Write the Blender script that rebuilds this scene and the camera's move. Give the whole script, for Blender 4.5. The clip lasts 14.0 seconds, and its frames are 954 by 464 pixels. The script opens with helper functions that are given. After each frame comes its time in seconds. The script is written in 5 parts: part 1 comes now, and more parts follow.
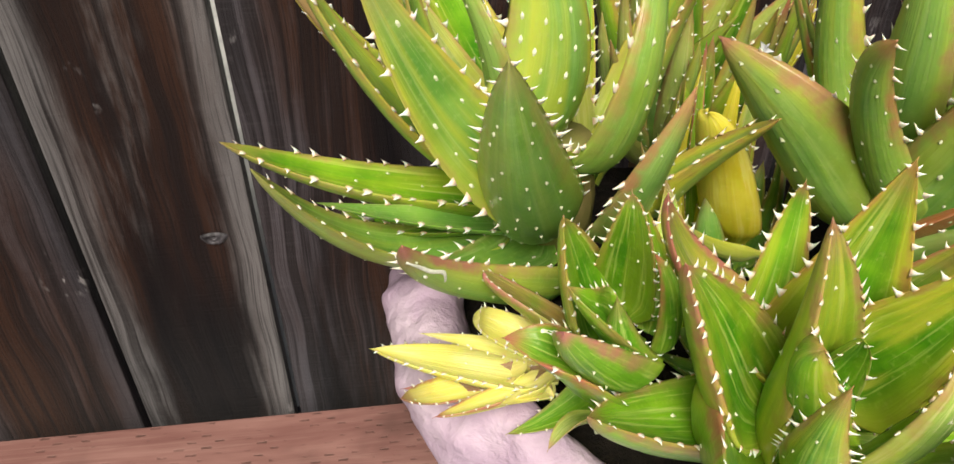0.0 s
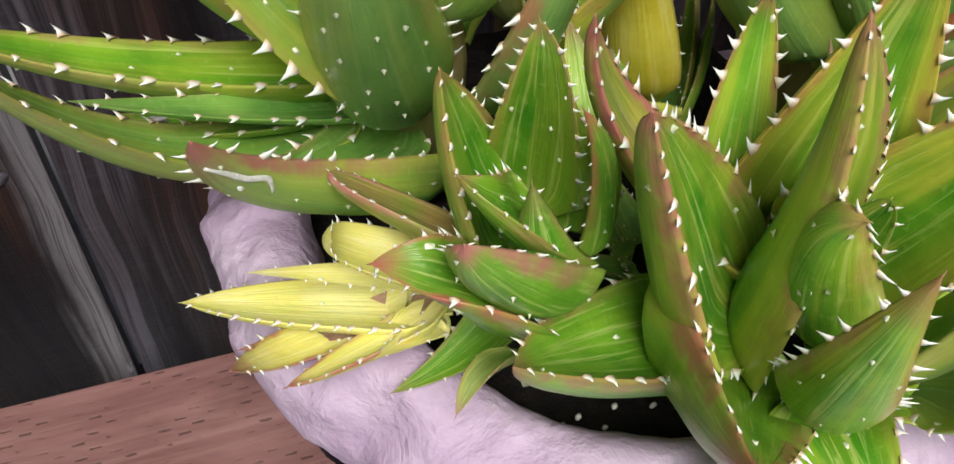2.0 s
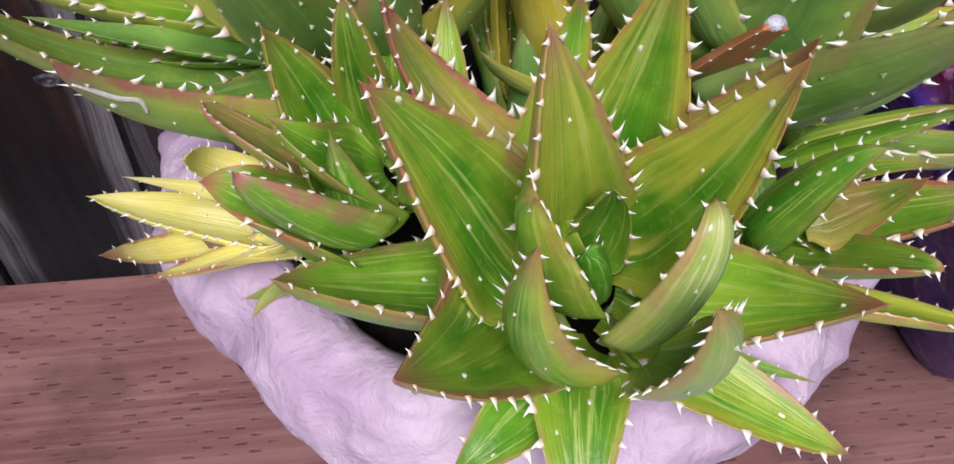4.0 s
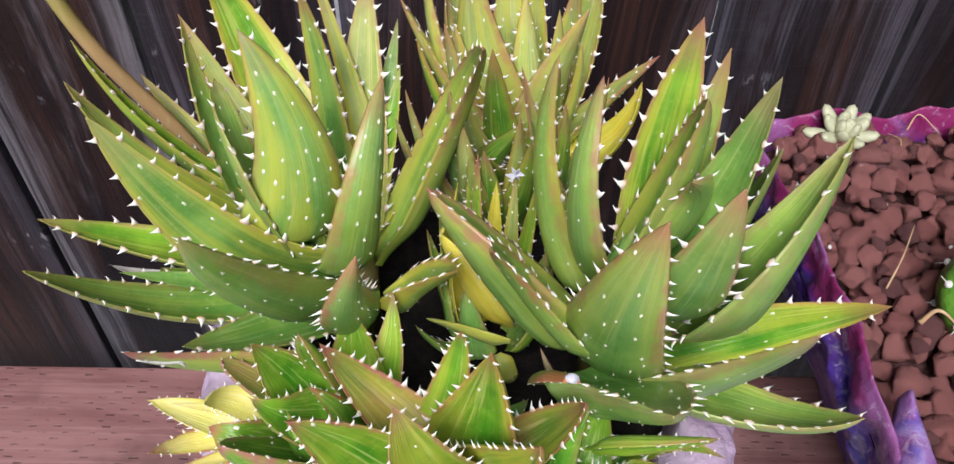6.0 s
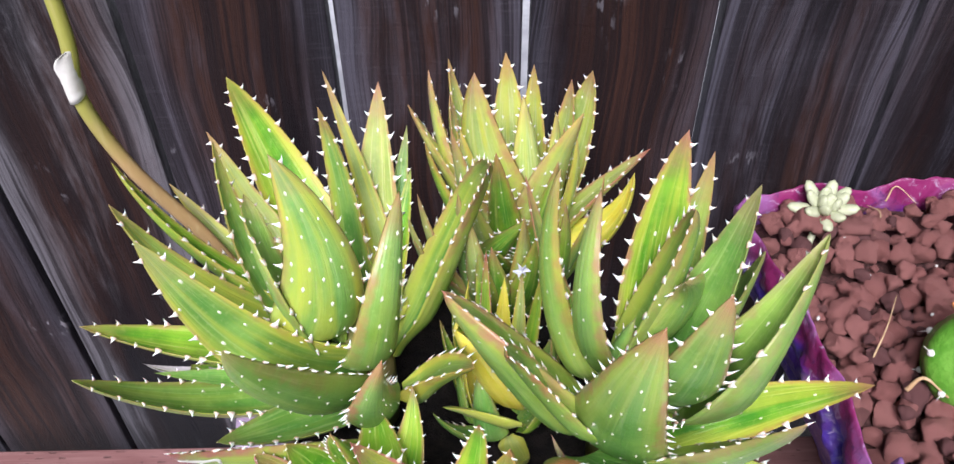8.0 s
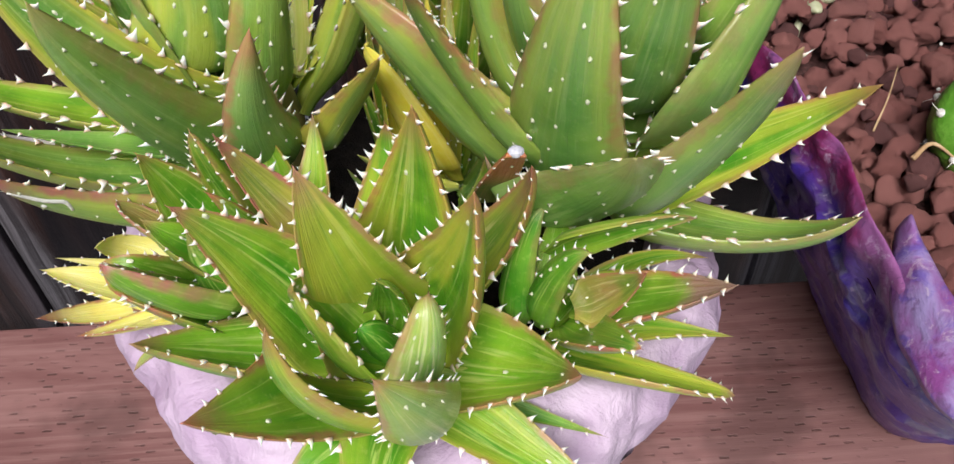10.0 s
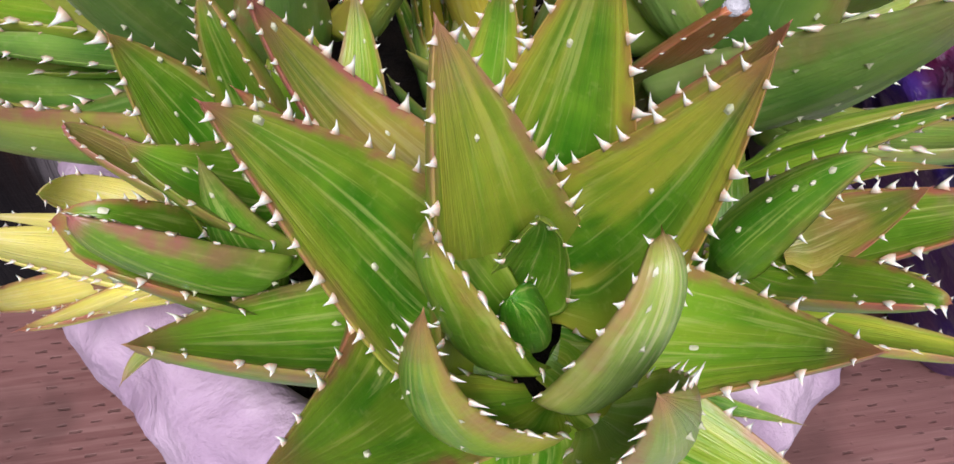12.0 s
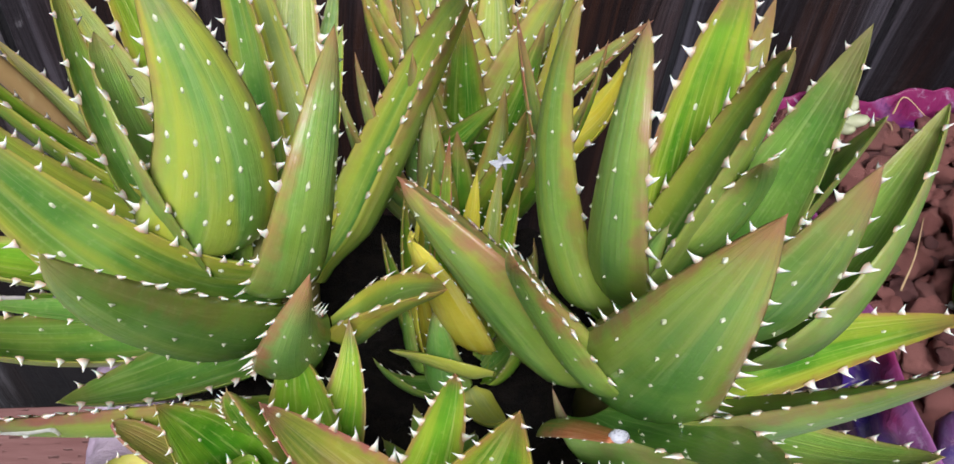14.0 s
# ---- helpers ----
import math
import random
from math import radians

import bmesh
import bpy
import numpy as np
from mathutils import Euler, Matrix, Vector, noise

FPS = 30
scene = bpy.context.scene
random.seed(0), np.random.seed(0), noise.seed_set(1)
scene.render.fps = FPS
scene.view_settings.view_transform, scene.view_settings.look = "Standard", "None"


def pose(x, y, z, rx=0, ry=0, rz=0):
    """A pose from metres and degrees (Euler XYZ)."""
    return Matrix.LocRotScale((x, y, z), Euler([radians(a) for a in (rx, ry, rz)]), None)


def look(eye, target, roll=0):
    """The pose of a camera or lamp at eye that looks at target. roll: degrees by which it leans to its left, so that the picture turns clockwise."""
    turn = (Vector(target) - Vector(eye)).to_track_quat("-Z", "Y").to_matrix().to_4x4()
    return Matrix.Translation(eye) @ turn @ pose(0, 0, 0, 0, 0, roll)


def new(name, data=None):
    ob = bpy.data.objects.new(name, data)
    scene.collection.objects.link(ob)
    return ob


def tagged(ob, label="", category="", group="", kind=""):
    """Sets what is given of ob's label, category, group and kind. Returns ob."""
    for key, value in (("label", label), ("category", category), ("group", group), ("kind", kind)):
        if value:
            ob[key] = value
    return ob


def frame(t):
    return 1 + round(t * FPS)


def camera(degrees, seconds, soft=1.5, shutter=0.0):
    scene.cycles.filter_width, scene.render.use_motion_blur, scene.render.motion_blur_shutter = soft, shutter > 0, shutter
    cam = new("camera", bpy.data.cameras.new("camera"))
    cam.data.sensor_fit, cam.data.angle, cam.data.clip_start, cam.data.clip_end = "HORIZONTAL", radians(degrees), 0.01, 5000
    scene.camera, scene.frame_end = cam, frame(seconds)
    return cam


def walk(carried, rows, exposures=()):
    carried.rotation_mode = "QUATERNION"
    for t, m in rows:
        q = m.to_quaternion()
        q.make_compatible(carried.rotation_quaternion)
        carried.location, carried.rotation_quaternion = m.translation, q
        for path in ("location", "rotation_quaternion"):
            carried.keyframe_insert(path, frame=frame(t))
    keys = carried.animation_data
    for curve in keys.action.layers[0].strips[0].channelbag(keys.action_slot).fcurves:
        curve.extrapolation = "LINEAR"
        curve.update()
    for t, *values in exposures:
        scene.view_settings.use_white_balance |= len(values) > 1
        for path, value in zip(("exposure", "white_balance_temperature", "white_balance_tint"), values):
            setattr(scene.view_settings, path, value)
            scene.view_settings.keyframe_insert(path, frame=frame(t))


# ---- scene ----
cam = camera(58.2, 14.0)
PATH = [
    (0, (0.0182, 0.0179, 0.5026), (0.199, 1.530, -0.794), 0.01),
    (0.5, (0.0351, 0.0437, 0.4778), (0.256, 1.499, -0.876), 1.01),
    (1, (0.0559, 0.0625, 0.4419), (0.344, 1.448, -0.971), 0.30),
    (1.5, (0.0593, 0.0673, 0.4417), (0.430, 1.405, -0.998), 1.35),
    (2, (0.0284, 0.0804, 0.4376), (0.502, 1.378, -1.009), 2.23),
    (2.2, (0.0179, 0.0872, 0.4380), (0.552, 1.375, -0.996), 2.65),
    (4.3, (0.1074, 0.0320, 0.4741), (0.228, 1.297, -1.071), 3.05),
    (4.5, (0.1164, 0.0262, 0.4914), (0.173, 1.277, -1.069), 2.47),
    (5, (0.1437, 0.0118, 0.5427), (0.165, 1.273, -1.010), 1.44),
    (5.5, (0.1550, 0.0270, 0.5781), (0.122, 1.338, -0.932), 1.28),
    (6, (0.1538, 0.0286, 0.6034), (0.151, 1.384, -0.867), 0.69),
    (6.5, (0.1411, 0.0366, 0.6299), (0.150, 1.440, -0.795), 1.12),
    (7, (0.1384, 0.0347, 0.6429), (0.164, 1.471, -0.749), 1.29),
    (7.2, (0.1395, 0.0358, 0.6435), (0.160, 1.479, -0.741), 0.89),
    (9.3, (0.1627, -0.0076, 0.5929), (0.181, 1.419, -0.808), -1.93),
    (9.5, (0.1655, -0.0027, 0.5724), (0.180, 1.392, -0.861), -1.24),
    (10, (0.1700, 0.0043, 0.5141), (0.208, 1.379, -0.938), -2.25),
    (10.5, (0.1606, 0.0344, 0.4666), (0.298, 1.356, -1.029), -0.33),
    (11, (0.1503, 0.0462, 0.4517), (0.316, 1.334, -1.070), -0.05),
    (11.5, (0.1261, 0.0615, 0.4464), (0.354, 1.335, -1.079), 1.59),
    (12, (0.1148, 0.0697, 0.4394), (0.358, 1.339, -1.087), 1.93),
    (12.5, (0.1161, 0.0703, 0.4408), (0.355, 1.334, -1.090), 1.91),
    (13, (0.1212, 0.0821, 0.4689), (0.362, 1.359, -1.052), 3.40),
    (13.5, (0.1231, 0.0888, 0.5089), (0.387, 1.382, -0.994), 5.17),
    (14, (0.1274, 0.0899, 0.5370), (0.352, 1.444, -0.918), 6.43),
]
EXPOSURES = [(0.0, 0.66, 7300, 7), (1.0, 0.55, 6950, 8), (1.5, 0.54, 6650, 9), (2.2, 0.28, 6250, 12), (4.3, 0.24, 6050, 25), (5.5, 0.34, 6000, 23), (6.5, 0.74, 5800, 21), (7.2, 0.92, 5500, 25),
             (9.5, 0.70, 6350, 10), (10.0, 0.48, 6200, 16), (10.5, 0.36, 6250, 22), (11.0, 0.22, 6200, 25), (13.0, 0.20, 6050, 22), (14.0, 0.34, 5950, 15)]
walk(cam, [(t, look(eye, target, roll)) for t, eye, target, roll in PATH], EXPOSURES)

# ---- daylight: a bright, hazy sky with a soft high sun ----
SUN_TURN, SUN_HEIGHT = 190.0, 52.0   # degrees: compass turn of the light, height over the horizon
world = bpy.data.worlds.new("sky")
scene.world = world
world.use_nodes = True
wt = world.node_tree
sky = wt.nodes.new("ShaderNodeTexSky")
sky.sky_type = "NISHITA"
sky.sun_disc = False
sky.sun_elevation = radians(SUN_HEIGHT)
sky.sun_rotation = radians(SUN_TURN)
sky.dust_density = 4.0
sky.air_density = 1.0
haze = wt.nodes.new("ShaderNodeHueSaturation")
haze.inputs["Saturation"].default_value = 0.45
wt.links.new(sky.outputs[0], haze.inputs["Color"])
wt.links.new(haze.outputs[0], wt.nodes["Background"].inputs["Color"])
wt.nodes["Background"].inputs["Strength"].default_value = 0.028
sun = new("sun", bpy.data.lights.new("sun", "SUN"))
sun.data.energy = 3.85
sun.data.angle = radians(30)
sun.data.color = (1.0, 0.95, 0.88)
sd = Vector((math.sin(radians(SUN_TURN)) * math.cos(radians(SUN_HEIGHT)), math.cos(radians(SUN_TURN)) * math.cos(radians(SUN_HEIGHT)), math.sin(radians(SUN_HEIGHT))))
sun.matrix_world = look(sd * 5, (0, 0, 0))

# ---- materials ----
class Mat:
    """Short-hand for a node material."""

    def __init__(self, name, rough=0.6, spec=0.5):
        self.m = bpy.data.materials.new(name)
        self.m.use_nodes = True
        self.t = self.m.node_tree
        self.b = self.t.nodes["Principled BSDF"]
        self.b.inputs["Roughness"].default_value = rough
        self.b.inputs["Specular IOR Level"].default_value = spec

    def node(self, kind, **links):
        n = self.t.nodes.new("ShaderNode" + kind)
        for k, v in links.items():
            self.put(n, k.replace("_", " "), v)
        return n

    def put(self, n, key, v):
        sock = n.inputs[int(key)] if key.isdigit() else n.inputs[key]
        if isinstance(v, bpy.types.NodeSocket):
            self.t.links.new(v, sock)
        else:
            sock.default_value = v

    def math(self, op, a, b=0.5, clamp=False):
        n = self.node("Math")
        n.operation, n.use_clamp = op, clamp
        self.put(n, "0", a)
        self.put(n, "1", b)
        return n.outputs[0]

    def noise(self, vec, scale, detail=3.0, rough=0.55, dist=0.0):
        n = self.node("TexNoise", Vector=vec, Scale=scale, Detail=detail, Roughness=rough, Distortion=dist)
        return n.outputs["Fac"]

    def ramp(self, f, lo, hi):
        n = self.node("MapRange")
        self.put(n, "Value", f)
        self.put(n, "From Min", lo)
        self.put(n, "From Max", hi)
        n.interpolation_type = "SMOOTHSTEP"
        return n.outputs["Result"]

    def mix(self, f, a, b):
        n = self.node("Mix")
        n.data_type = "RGBA"
        self.put(n, "0", f)
        for sock, v in ((n.inputs[6], a), (n.inputs[7], b)):
            if isinstance(v, bpy.types.NodeSocket):
                self.t.links.new(v, sock)
            else:
                sock.default_value = (*v, 1.0)
        return n.outputs[2]

    def coord(self, out="Object"):
        return self.node("TexCoord").outputs[out]

    def scaled(self, vec, x, y, z):
        n = self.node("Mapping", Vector=vec)
        n.inputs["Scale"].default_value = (x, y, z)
        return n.outputs[0]

    def vec(self, x, y, z):
        n = self.node("CombineXYZ")
        for k, v in zip("XYZ", (x, y, z)):
            self.put(n, k, v)
        return n.outputs[0]

    def split(self, vec):
        return self.node("SeparateXYZ", Vector=vec).outputs

    def random(self):
        return self.node("ObjectInfo").outputs["Random"]

    def bump(self, h, dist, strength=1.0):
        n = self.node("Bump", Height=h, Strength=strength, Distance=dist)
        last = self.b.inputs["Normal"].links
        if last:
            self.t.links.new(last[0].from_socket, n.inputs["Normal"])
        self.t.links.new(n.outputs[0], self.b.inputs["Normal"])

    def color(self, c):
        self.put(self.b, "Base Color", c if isinstance(c, bpy.types.NodeSocket) else (*c, 1.0))
        return self.m


def leaf_material(name, dark, light, stripe, stripes, rough, rust=1.3, bloom=0.25, scorch=None):
    """Fleshy aloe leaf. UV map 'run': x across (0 to 1 inner face, 1 to 2 outer face), y from base to tip; 'tone': x redness, y yellowness. scorch: (from, to, colour) of a dried end."""
    k = Mat(name, rough, 0.38)
    run = k.node("UVMap")
    run.uv_map = "run"
    u, v, _ = k.split(run.outputs[0])
    tone = k.node("UVMap")
    tone.uv_map = "tone"
    red, yel, _ = k.split(tone.outputs[0])
    r = k.random()
    shift = k.math("MULTIPLY", r, 37.0)
    lines = k.noise(k.vec(k.math("MULTIPLY", u, 17.0), k.math("MULTIPLY", v, 1.9), shift), 1.0, 3.0, 0.6, 0.3)
    fine = k.noise(k.vec(k.math("MULTIPLY", u, 60.0), k.math("MULTIPLY", v, 2.5), shift), 1.0, 2.0)
    blot = k.noise(k.scaled(k.coord(), 1, 1, 1), 38.0, 3.0)
    grain = k.noise(k.coord(), 420.0, 2.0)
    c = k.mix(k.ramp(blot, 0.35, 0.68), dark, light)
    c = k.mix(k.math("MULTIPLY", k.ramp(lines, 0.52, 0.66), stripes), c, stripe)
    c = k.mix(k.math("MULTIPLY", k.ramp(lines, 0.46, 0.30), 0.18), c, tuple(0.65 * d for d in dark))
    c = k.mix(k.math("MULTIPLY", k.ramp(fine, 0.5, 0.8), 0.2), c, light)
    c = k.mix(k.math("MULTIPLY", k.ramp(grain, 0.55, 0.75), 0.18), c, stripe)
    # waxy grey bloom on the outer face, rubbed off in patches
    wax = k.math("MULTIPLY", k.ramp(u, 0.99, 1.12), k.ramp(k.noise(k.coord(), 24.0, 4.0, 0.6), 0.30, 0.62))
    c = k.mix(k.math("MULTIPLY", wax, bloom), c, (0.198, 0.386, 0.112))
    # yellowing along the edges and in long flushes
    edge = k.math("ABSOLUTE", k.math("COSINE", k.math("MULTIPLY", u, math.pi)))
    flush = k.noise(k.vec(k.math("MULTIPLY", u, 4.0), k.math("MULTIPLY", v, 1.4), k.math("ADD", shift, 9.0)), 1.0, 2.0)
    yf = k.math("MULTIPLY", k.math("ADD", k.ramp(flush, 0.42, 0.64), k.math("MULTIPLY", k.math("POWER", edge, 4.0), 1.0)), yel, True)
    c = k.mix(k.math("MULTIPLY", yf, 0.85), c, (0.48, 0.49, 0.05))
    # red-brown flush on the margins and tip
    wob = k.math("MULTIPLY", k.math("SUBTRACT", k.noise(k.coord(), 120.0, 3.0), 0.5), 0.35)
    rim = k.ramp(k.math("ADD", edge, k.math("MULTIPLY", wob, 0.6)), 0.925, 1.03)
    rim = k.math("MULTIPLY", rim, k.ramp(v, 0.02, 0.6))
    tip = k.ramp(k.math("ADD", v, k.math("MULTIPLY", wob, 0.5)), 0.78, 1.04)
    rf = k.math("MULTIPLY", k.math("MAXIMUM", k.math("MULTIPLY", rim, 0.85), tip), k.math("MULTIPLY", red, rust), True)
    haze = k.math("MULTIPLY", k.ramp(k.math("ADD", v, wob), 0.45, 1.05), k.math("MULTIPLY", k.math("MULTIPLY", red, red), 0.25))
    c = k.mix(haze, c, (0.40, 0.21, 0.12))
    c = k.mix(rf, c, k.mix(r, (0.39, 0.128, 0.080), (0.36, 0.140, 0.120)))
    if scorch:
        lo, hi, brown = scorch
        burnt = k.ramp(k.math("ADD", v, k.math("MULTIPLY", wob, 0.9)), lo, hi)
        c = k.mix(burnt, c, k.mix(k.ramp(fine, 0.40, 0.62), brown, tuple(min(0.8, 0.10 + 1.15 * d) for d in brown)))
    k.put(k.b, "Roughness", k.math("ADD", k.math("MULTIPLY", grain, 0.2), rough - 0.1))
    k.bump(lines, 0.0008, 0.5)
    k.bump(grain, 0.0003, 0.5)
    k.b.inputs["Subsurface Weight"].default_value = 0.22
    k.b.inputs["Subsurface Radius"].default_value = (0.4, 0.8, 0.15)
    k.b.inputs["Subsurface Scale"].default_value = 0.010
    return k.color(c)


M_BIG = leaf_material("aloe_leaf_green", (0.082, 0.236, 0.036), (0.190, 0.364, 0.066), (0.46, 0.58, 0.24), 0.28, 0.34, 1.1, 0.5)
M_STRIPED = leaf_material("aloe_leaf_striped", (0.046, 0.215, 0.008), (0.165, 0.385, 0.020), (0.46, 0.58, 0.16), 0.55, 0.36, 1.5, 0.1)
M_STUB = leaf_material("aloe_leaf_cut_stub", (0.085, 0.170, 0.025), (0.190, 0.220, 0.050), (0.46, 0.22, 0.09), 0.4, 0.4, scorch=(0.35, 0.72, (0.42, 0.135, 0.040)))
M_SCORCHED = leaf_material("aloe_leaf_with_dried_end", (0.060, 0.200, 0.010), (0.180, 0.360, 0.022), (0.46, 0.58, 0.16), 0.55, 0.40, 1.5, 0.1, (0.60, 0.76, (0.25, 0.135, 0.085)))
M_PALE = leaf_material("aloe_leaf_yellow_green", (0.23, 0.33, 0.08), (0.38, 0.46, 0.13), (0.62, 0.63, 0.32), 0.5, 0.36)
M_DEAD = leaf_material("aloe_leaf_yellowed", (0.76, 0.72, 0.18), (0.82, 0.80, 0.32), (0.86, 0.85, 0.52), 0.45, 0.42, bloom=0.0)
M_YELLOW = leaf_material("aloe_leaf_bright_yellow", (0.64, 0.56, 0.04), (0.76, 0.70, 0.10), (0.82, 0.78, 0.30), 0.4, 0.40, bloom=0.0)
M_BLUSH = leaf_material("aloe_leaf_red_flushed", (0.100, 0.205, 0.020), (0.300, 0.190, 0.065), (0.50, 0.46, 0.20), 0.5, 0.38, 1.5, 0.1)
M_ASH = leaf_material("aloe_leaf_dried_ash_grey", (0.26, 0.25, 0.22), (0.46, 0.45, 0.41), (0.66, 0.65, 0.60), 0.6, 0.8, 0.0, 0.0)
M_CREAM = leaf_material("aloe_leaf_pale_striped", (0.140, 0.300, 0.045), (0.280, 0.430, 0.110), (0.62, 0.65, 0.36), 0.65, 0.36, 1.5, 0.3)
M_DRY = leaf_material("aloe_leaf_dried", (0.18, 0.10, 0.06), (0.30, 0.20, 0.12), (0.40, 0.36, 0.30), 0.5, 0.75)


def tooth_material():
    k = Mat("tooth_white", 0.4, 0.5)
    run = k.node("UVMap")
    run.uv_map = "run"
    v = k.split(run.outputs[0])[1]
    k.b.inputs["Subsurface Weight"].default_value = 0.2
    k.b.inputs["Subsurface Scale"].default_value = 0.003
    c = k.mix(k.ramp(v, 0.0, 0.40), (0.56, 0.40, 0.27), (0.86, 0.84, 0.76))
    return k.color(c)


M_TOOTH = tooth_material()


def fence_material(name, least, grey):
    """Old stained boards: dark red-brown heart with arched grain, blue-grey saw-marked sides where the stain has weathered off, dark knots."""
    k = Mat(name, 0.5, 0.16)
    o = k.coord()
    r = k.math("MULTIPLY", k.random(), 31.0)
    x, y, z = k.split(o)
    bend = k.math("MULTIPLY", k.noise(k.vec(k.math("MULTIPLY", x, 9.0), r, k.math("MULTIPLY", z, 3.4)), 1.0, 2.0), 0.040)
    p = k.vec(k.math("ADD", k.math("ADD", x, bend), r), y, k.math("ADD", z, r))
    ring = k.noise(k.scaled(p, 130, 20, 1.5), 1.0, 3.0, 0.6, 0.25)
    grain = k.noise(k.scaled(p, 700, 260, 8), 1.0, 4.0, 0.7)
    warm = k.noise(k.scaled(p, 16, 9, 1.9), 1.0, 3.0, 0.55)
    worn = k.noise(k.scaled(p, 15, 12, 2.2), 1.0, 6.0, 0.7)
    saw = k.noise(k.scaled(p, 34, 30, 420), 1.0, 3.0, 0.6)
    c = k.mix(k.ramp(warm, 0.38, 0.62), (0.0045, 0.0038, 0.0055), (0.036, 0.0170, 0.0125))
    # weathered sides, wandering in and out along the board
    rim = k.ramp(k.math("ADD", k.math("ABSOLUTE", x), k.math("MULTIPLY", k.math("SUBTRACT", worn, 0.5), 0.11)), 0.026, 0.066)
    bare = k.math("MAXIMUM", rim, k.math("MULTIPLY", k.ramp(worn, 0.47, 0.68), 0.8))
    bare = k.math("MULTIPLY", bare, k.math("ADD", least, k.math("MULTIPLY", k.random(), 0.9 - least)))
    c = k.mix(bare, c, grey)
    c = k.mix(k.math("MULTIPLY", k.ramp(ring, 0.55, 0.41), 0.72), c, (0.0085, 0.0068, 0.0080))
    c = k.mix(k.math("MULTIPLY", k.ramp(grain, 0.52, 0.38), 0.55), c, (0.008, 0.0065, 0.008))
    c = k.mix(k.math("MULTIPLY", k.math("MULTIPLY", k.ramp(saw, 0.52, 0.68), bare), 0.28 * least), c, (0.13, 0.125, 0.14))
    # scuffed pale flecks in a few patches
    fleck = k.noise(k.scaled(p, 210, 60, 70), 1.0, 3.0)
    patch = k.ramp(k.noise(k.scaled(p, 10, 9, 6), 1.0, 2.0), 0.61, 0.70)
    c = k.mix(k.math("MULTIPLY", k.math("MULTIPLY", k.ramp(fleck, 0.56, 0.66), patch), 0.75), c, (0.24, 0.23, 0.25))
    # dark knots
    v = k.node("TexVoronoi", Vector=k.scaled(p, 7, 0.1, 2.2), Scale=1.0)
    knot = k.ramp(v.outputs["Distance"], 0.14, 0.06)
    c = k.mix(k.math("MULTIPLY", knot, 0.75), c, (0.006, 0.0055, 0.009))
    k.put(k.b, "Roughness", k.math("ADD", k.math("MULTIPLY", worn, 0.3), 0.36))
    k.bump(grain, 0.0012, 0.9)
    k.bump(ring, 0.0010, 0.5)
    k.bump(saw, 0.0006, 0.7)
    return k.color(c)


def bench_material():
    k = Mat("red_brown_treated_plank", 0.62, 0.35)
    o = k.coord()
    x, y, z = k.split(o)
    grain = k.noise(k.scaled(o, 6, 170, 170), 1.0, 4.0, 0.65, 0.2)
    band = k.noise(k.scaled(o, 3.5, 22, 22), 1.0, 4.0, 0.6, 0.8)
    stain = k.noise(o, 8.0, 4.0, 0.6)
    c = k.mix(k.ramp(band, 0.35, 0.7), (0.150, 0.066, 0.061), (0.245, 0.128, 0.118))
    c = k.mix(k.math("MULTIPLY", k.ramp(grain, 0.45, 0.7), 0.45), c, (0.31, 0.180, 0.164))
    c = k.mix(k.math("MULTIPLY", k.ramp(stain, 0.54, 0.68), 0.55), c, (0.07, 0.038, 0.034))
    # rows of short slits left by the pressure treatment, half a step over in every second row
    row = k.math("FLOOR", k.math("DIVIDE", y, 0.0058))
    odd = k.math("MULTIPLY", k.math("MODULO", row, 2.0), 0.5)
    jog = k.math("MULTIPLY", k.noise(k.vec(k.math("MULTIPLY", row, 7.3), 0.0, 0.0), 1.0, 1.0), 0.6)
    fx = k.math("FRACT", k.math("ADD", k.math("ADD", k.math("DIVIDE", x, 0.021), odd), jog))
    fy = k.math("FRACT", k.math("DIVIDE", y, 0.0058))
    wob = k.math("MULTIPLY", k.math("SUBTRACT", k.noise(o, 240.0, 2.0), 0.5), 0.30)
    ax = k.ramp(k.math("ADD", k.math("ABSOLUTE", k.math("SUBTRACT", fx, 0.5)), k.math("MULTIPLY", wob, 0.6)), 0.20, 0.13)
    ay = k.ramp(k.math("ADD", k.math("ABSOLUTE", k.math("SUBTRACT", fy, 0.5)), wob), 0.20, 0.09)
    slit = k.math("MULTIPLY", ax, ay)
    slit = k.math("MULTIPLY", slit, k.ramp(k.noise(o, 42.0, 3.0), 0.44, 0.64))
    c = k.mix(k.math("MULTIPLY", slit, 0.62), c, (0.045, 0.022, 0.018))
    k.bump(grain, 0.0006, 0.6)
    k.bump(k.math("SUBTRACT", 1.0, slit), 0.0009, 0.6)
    return k.color(c)


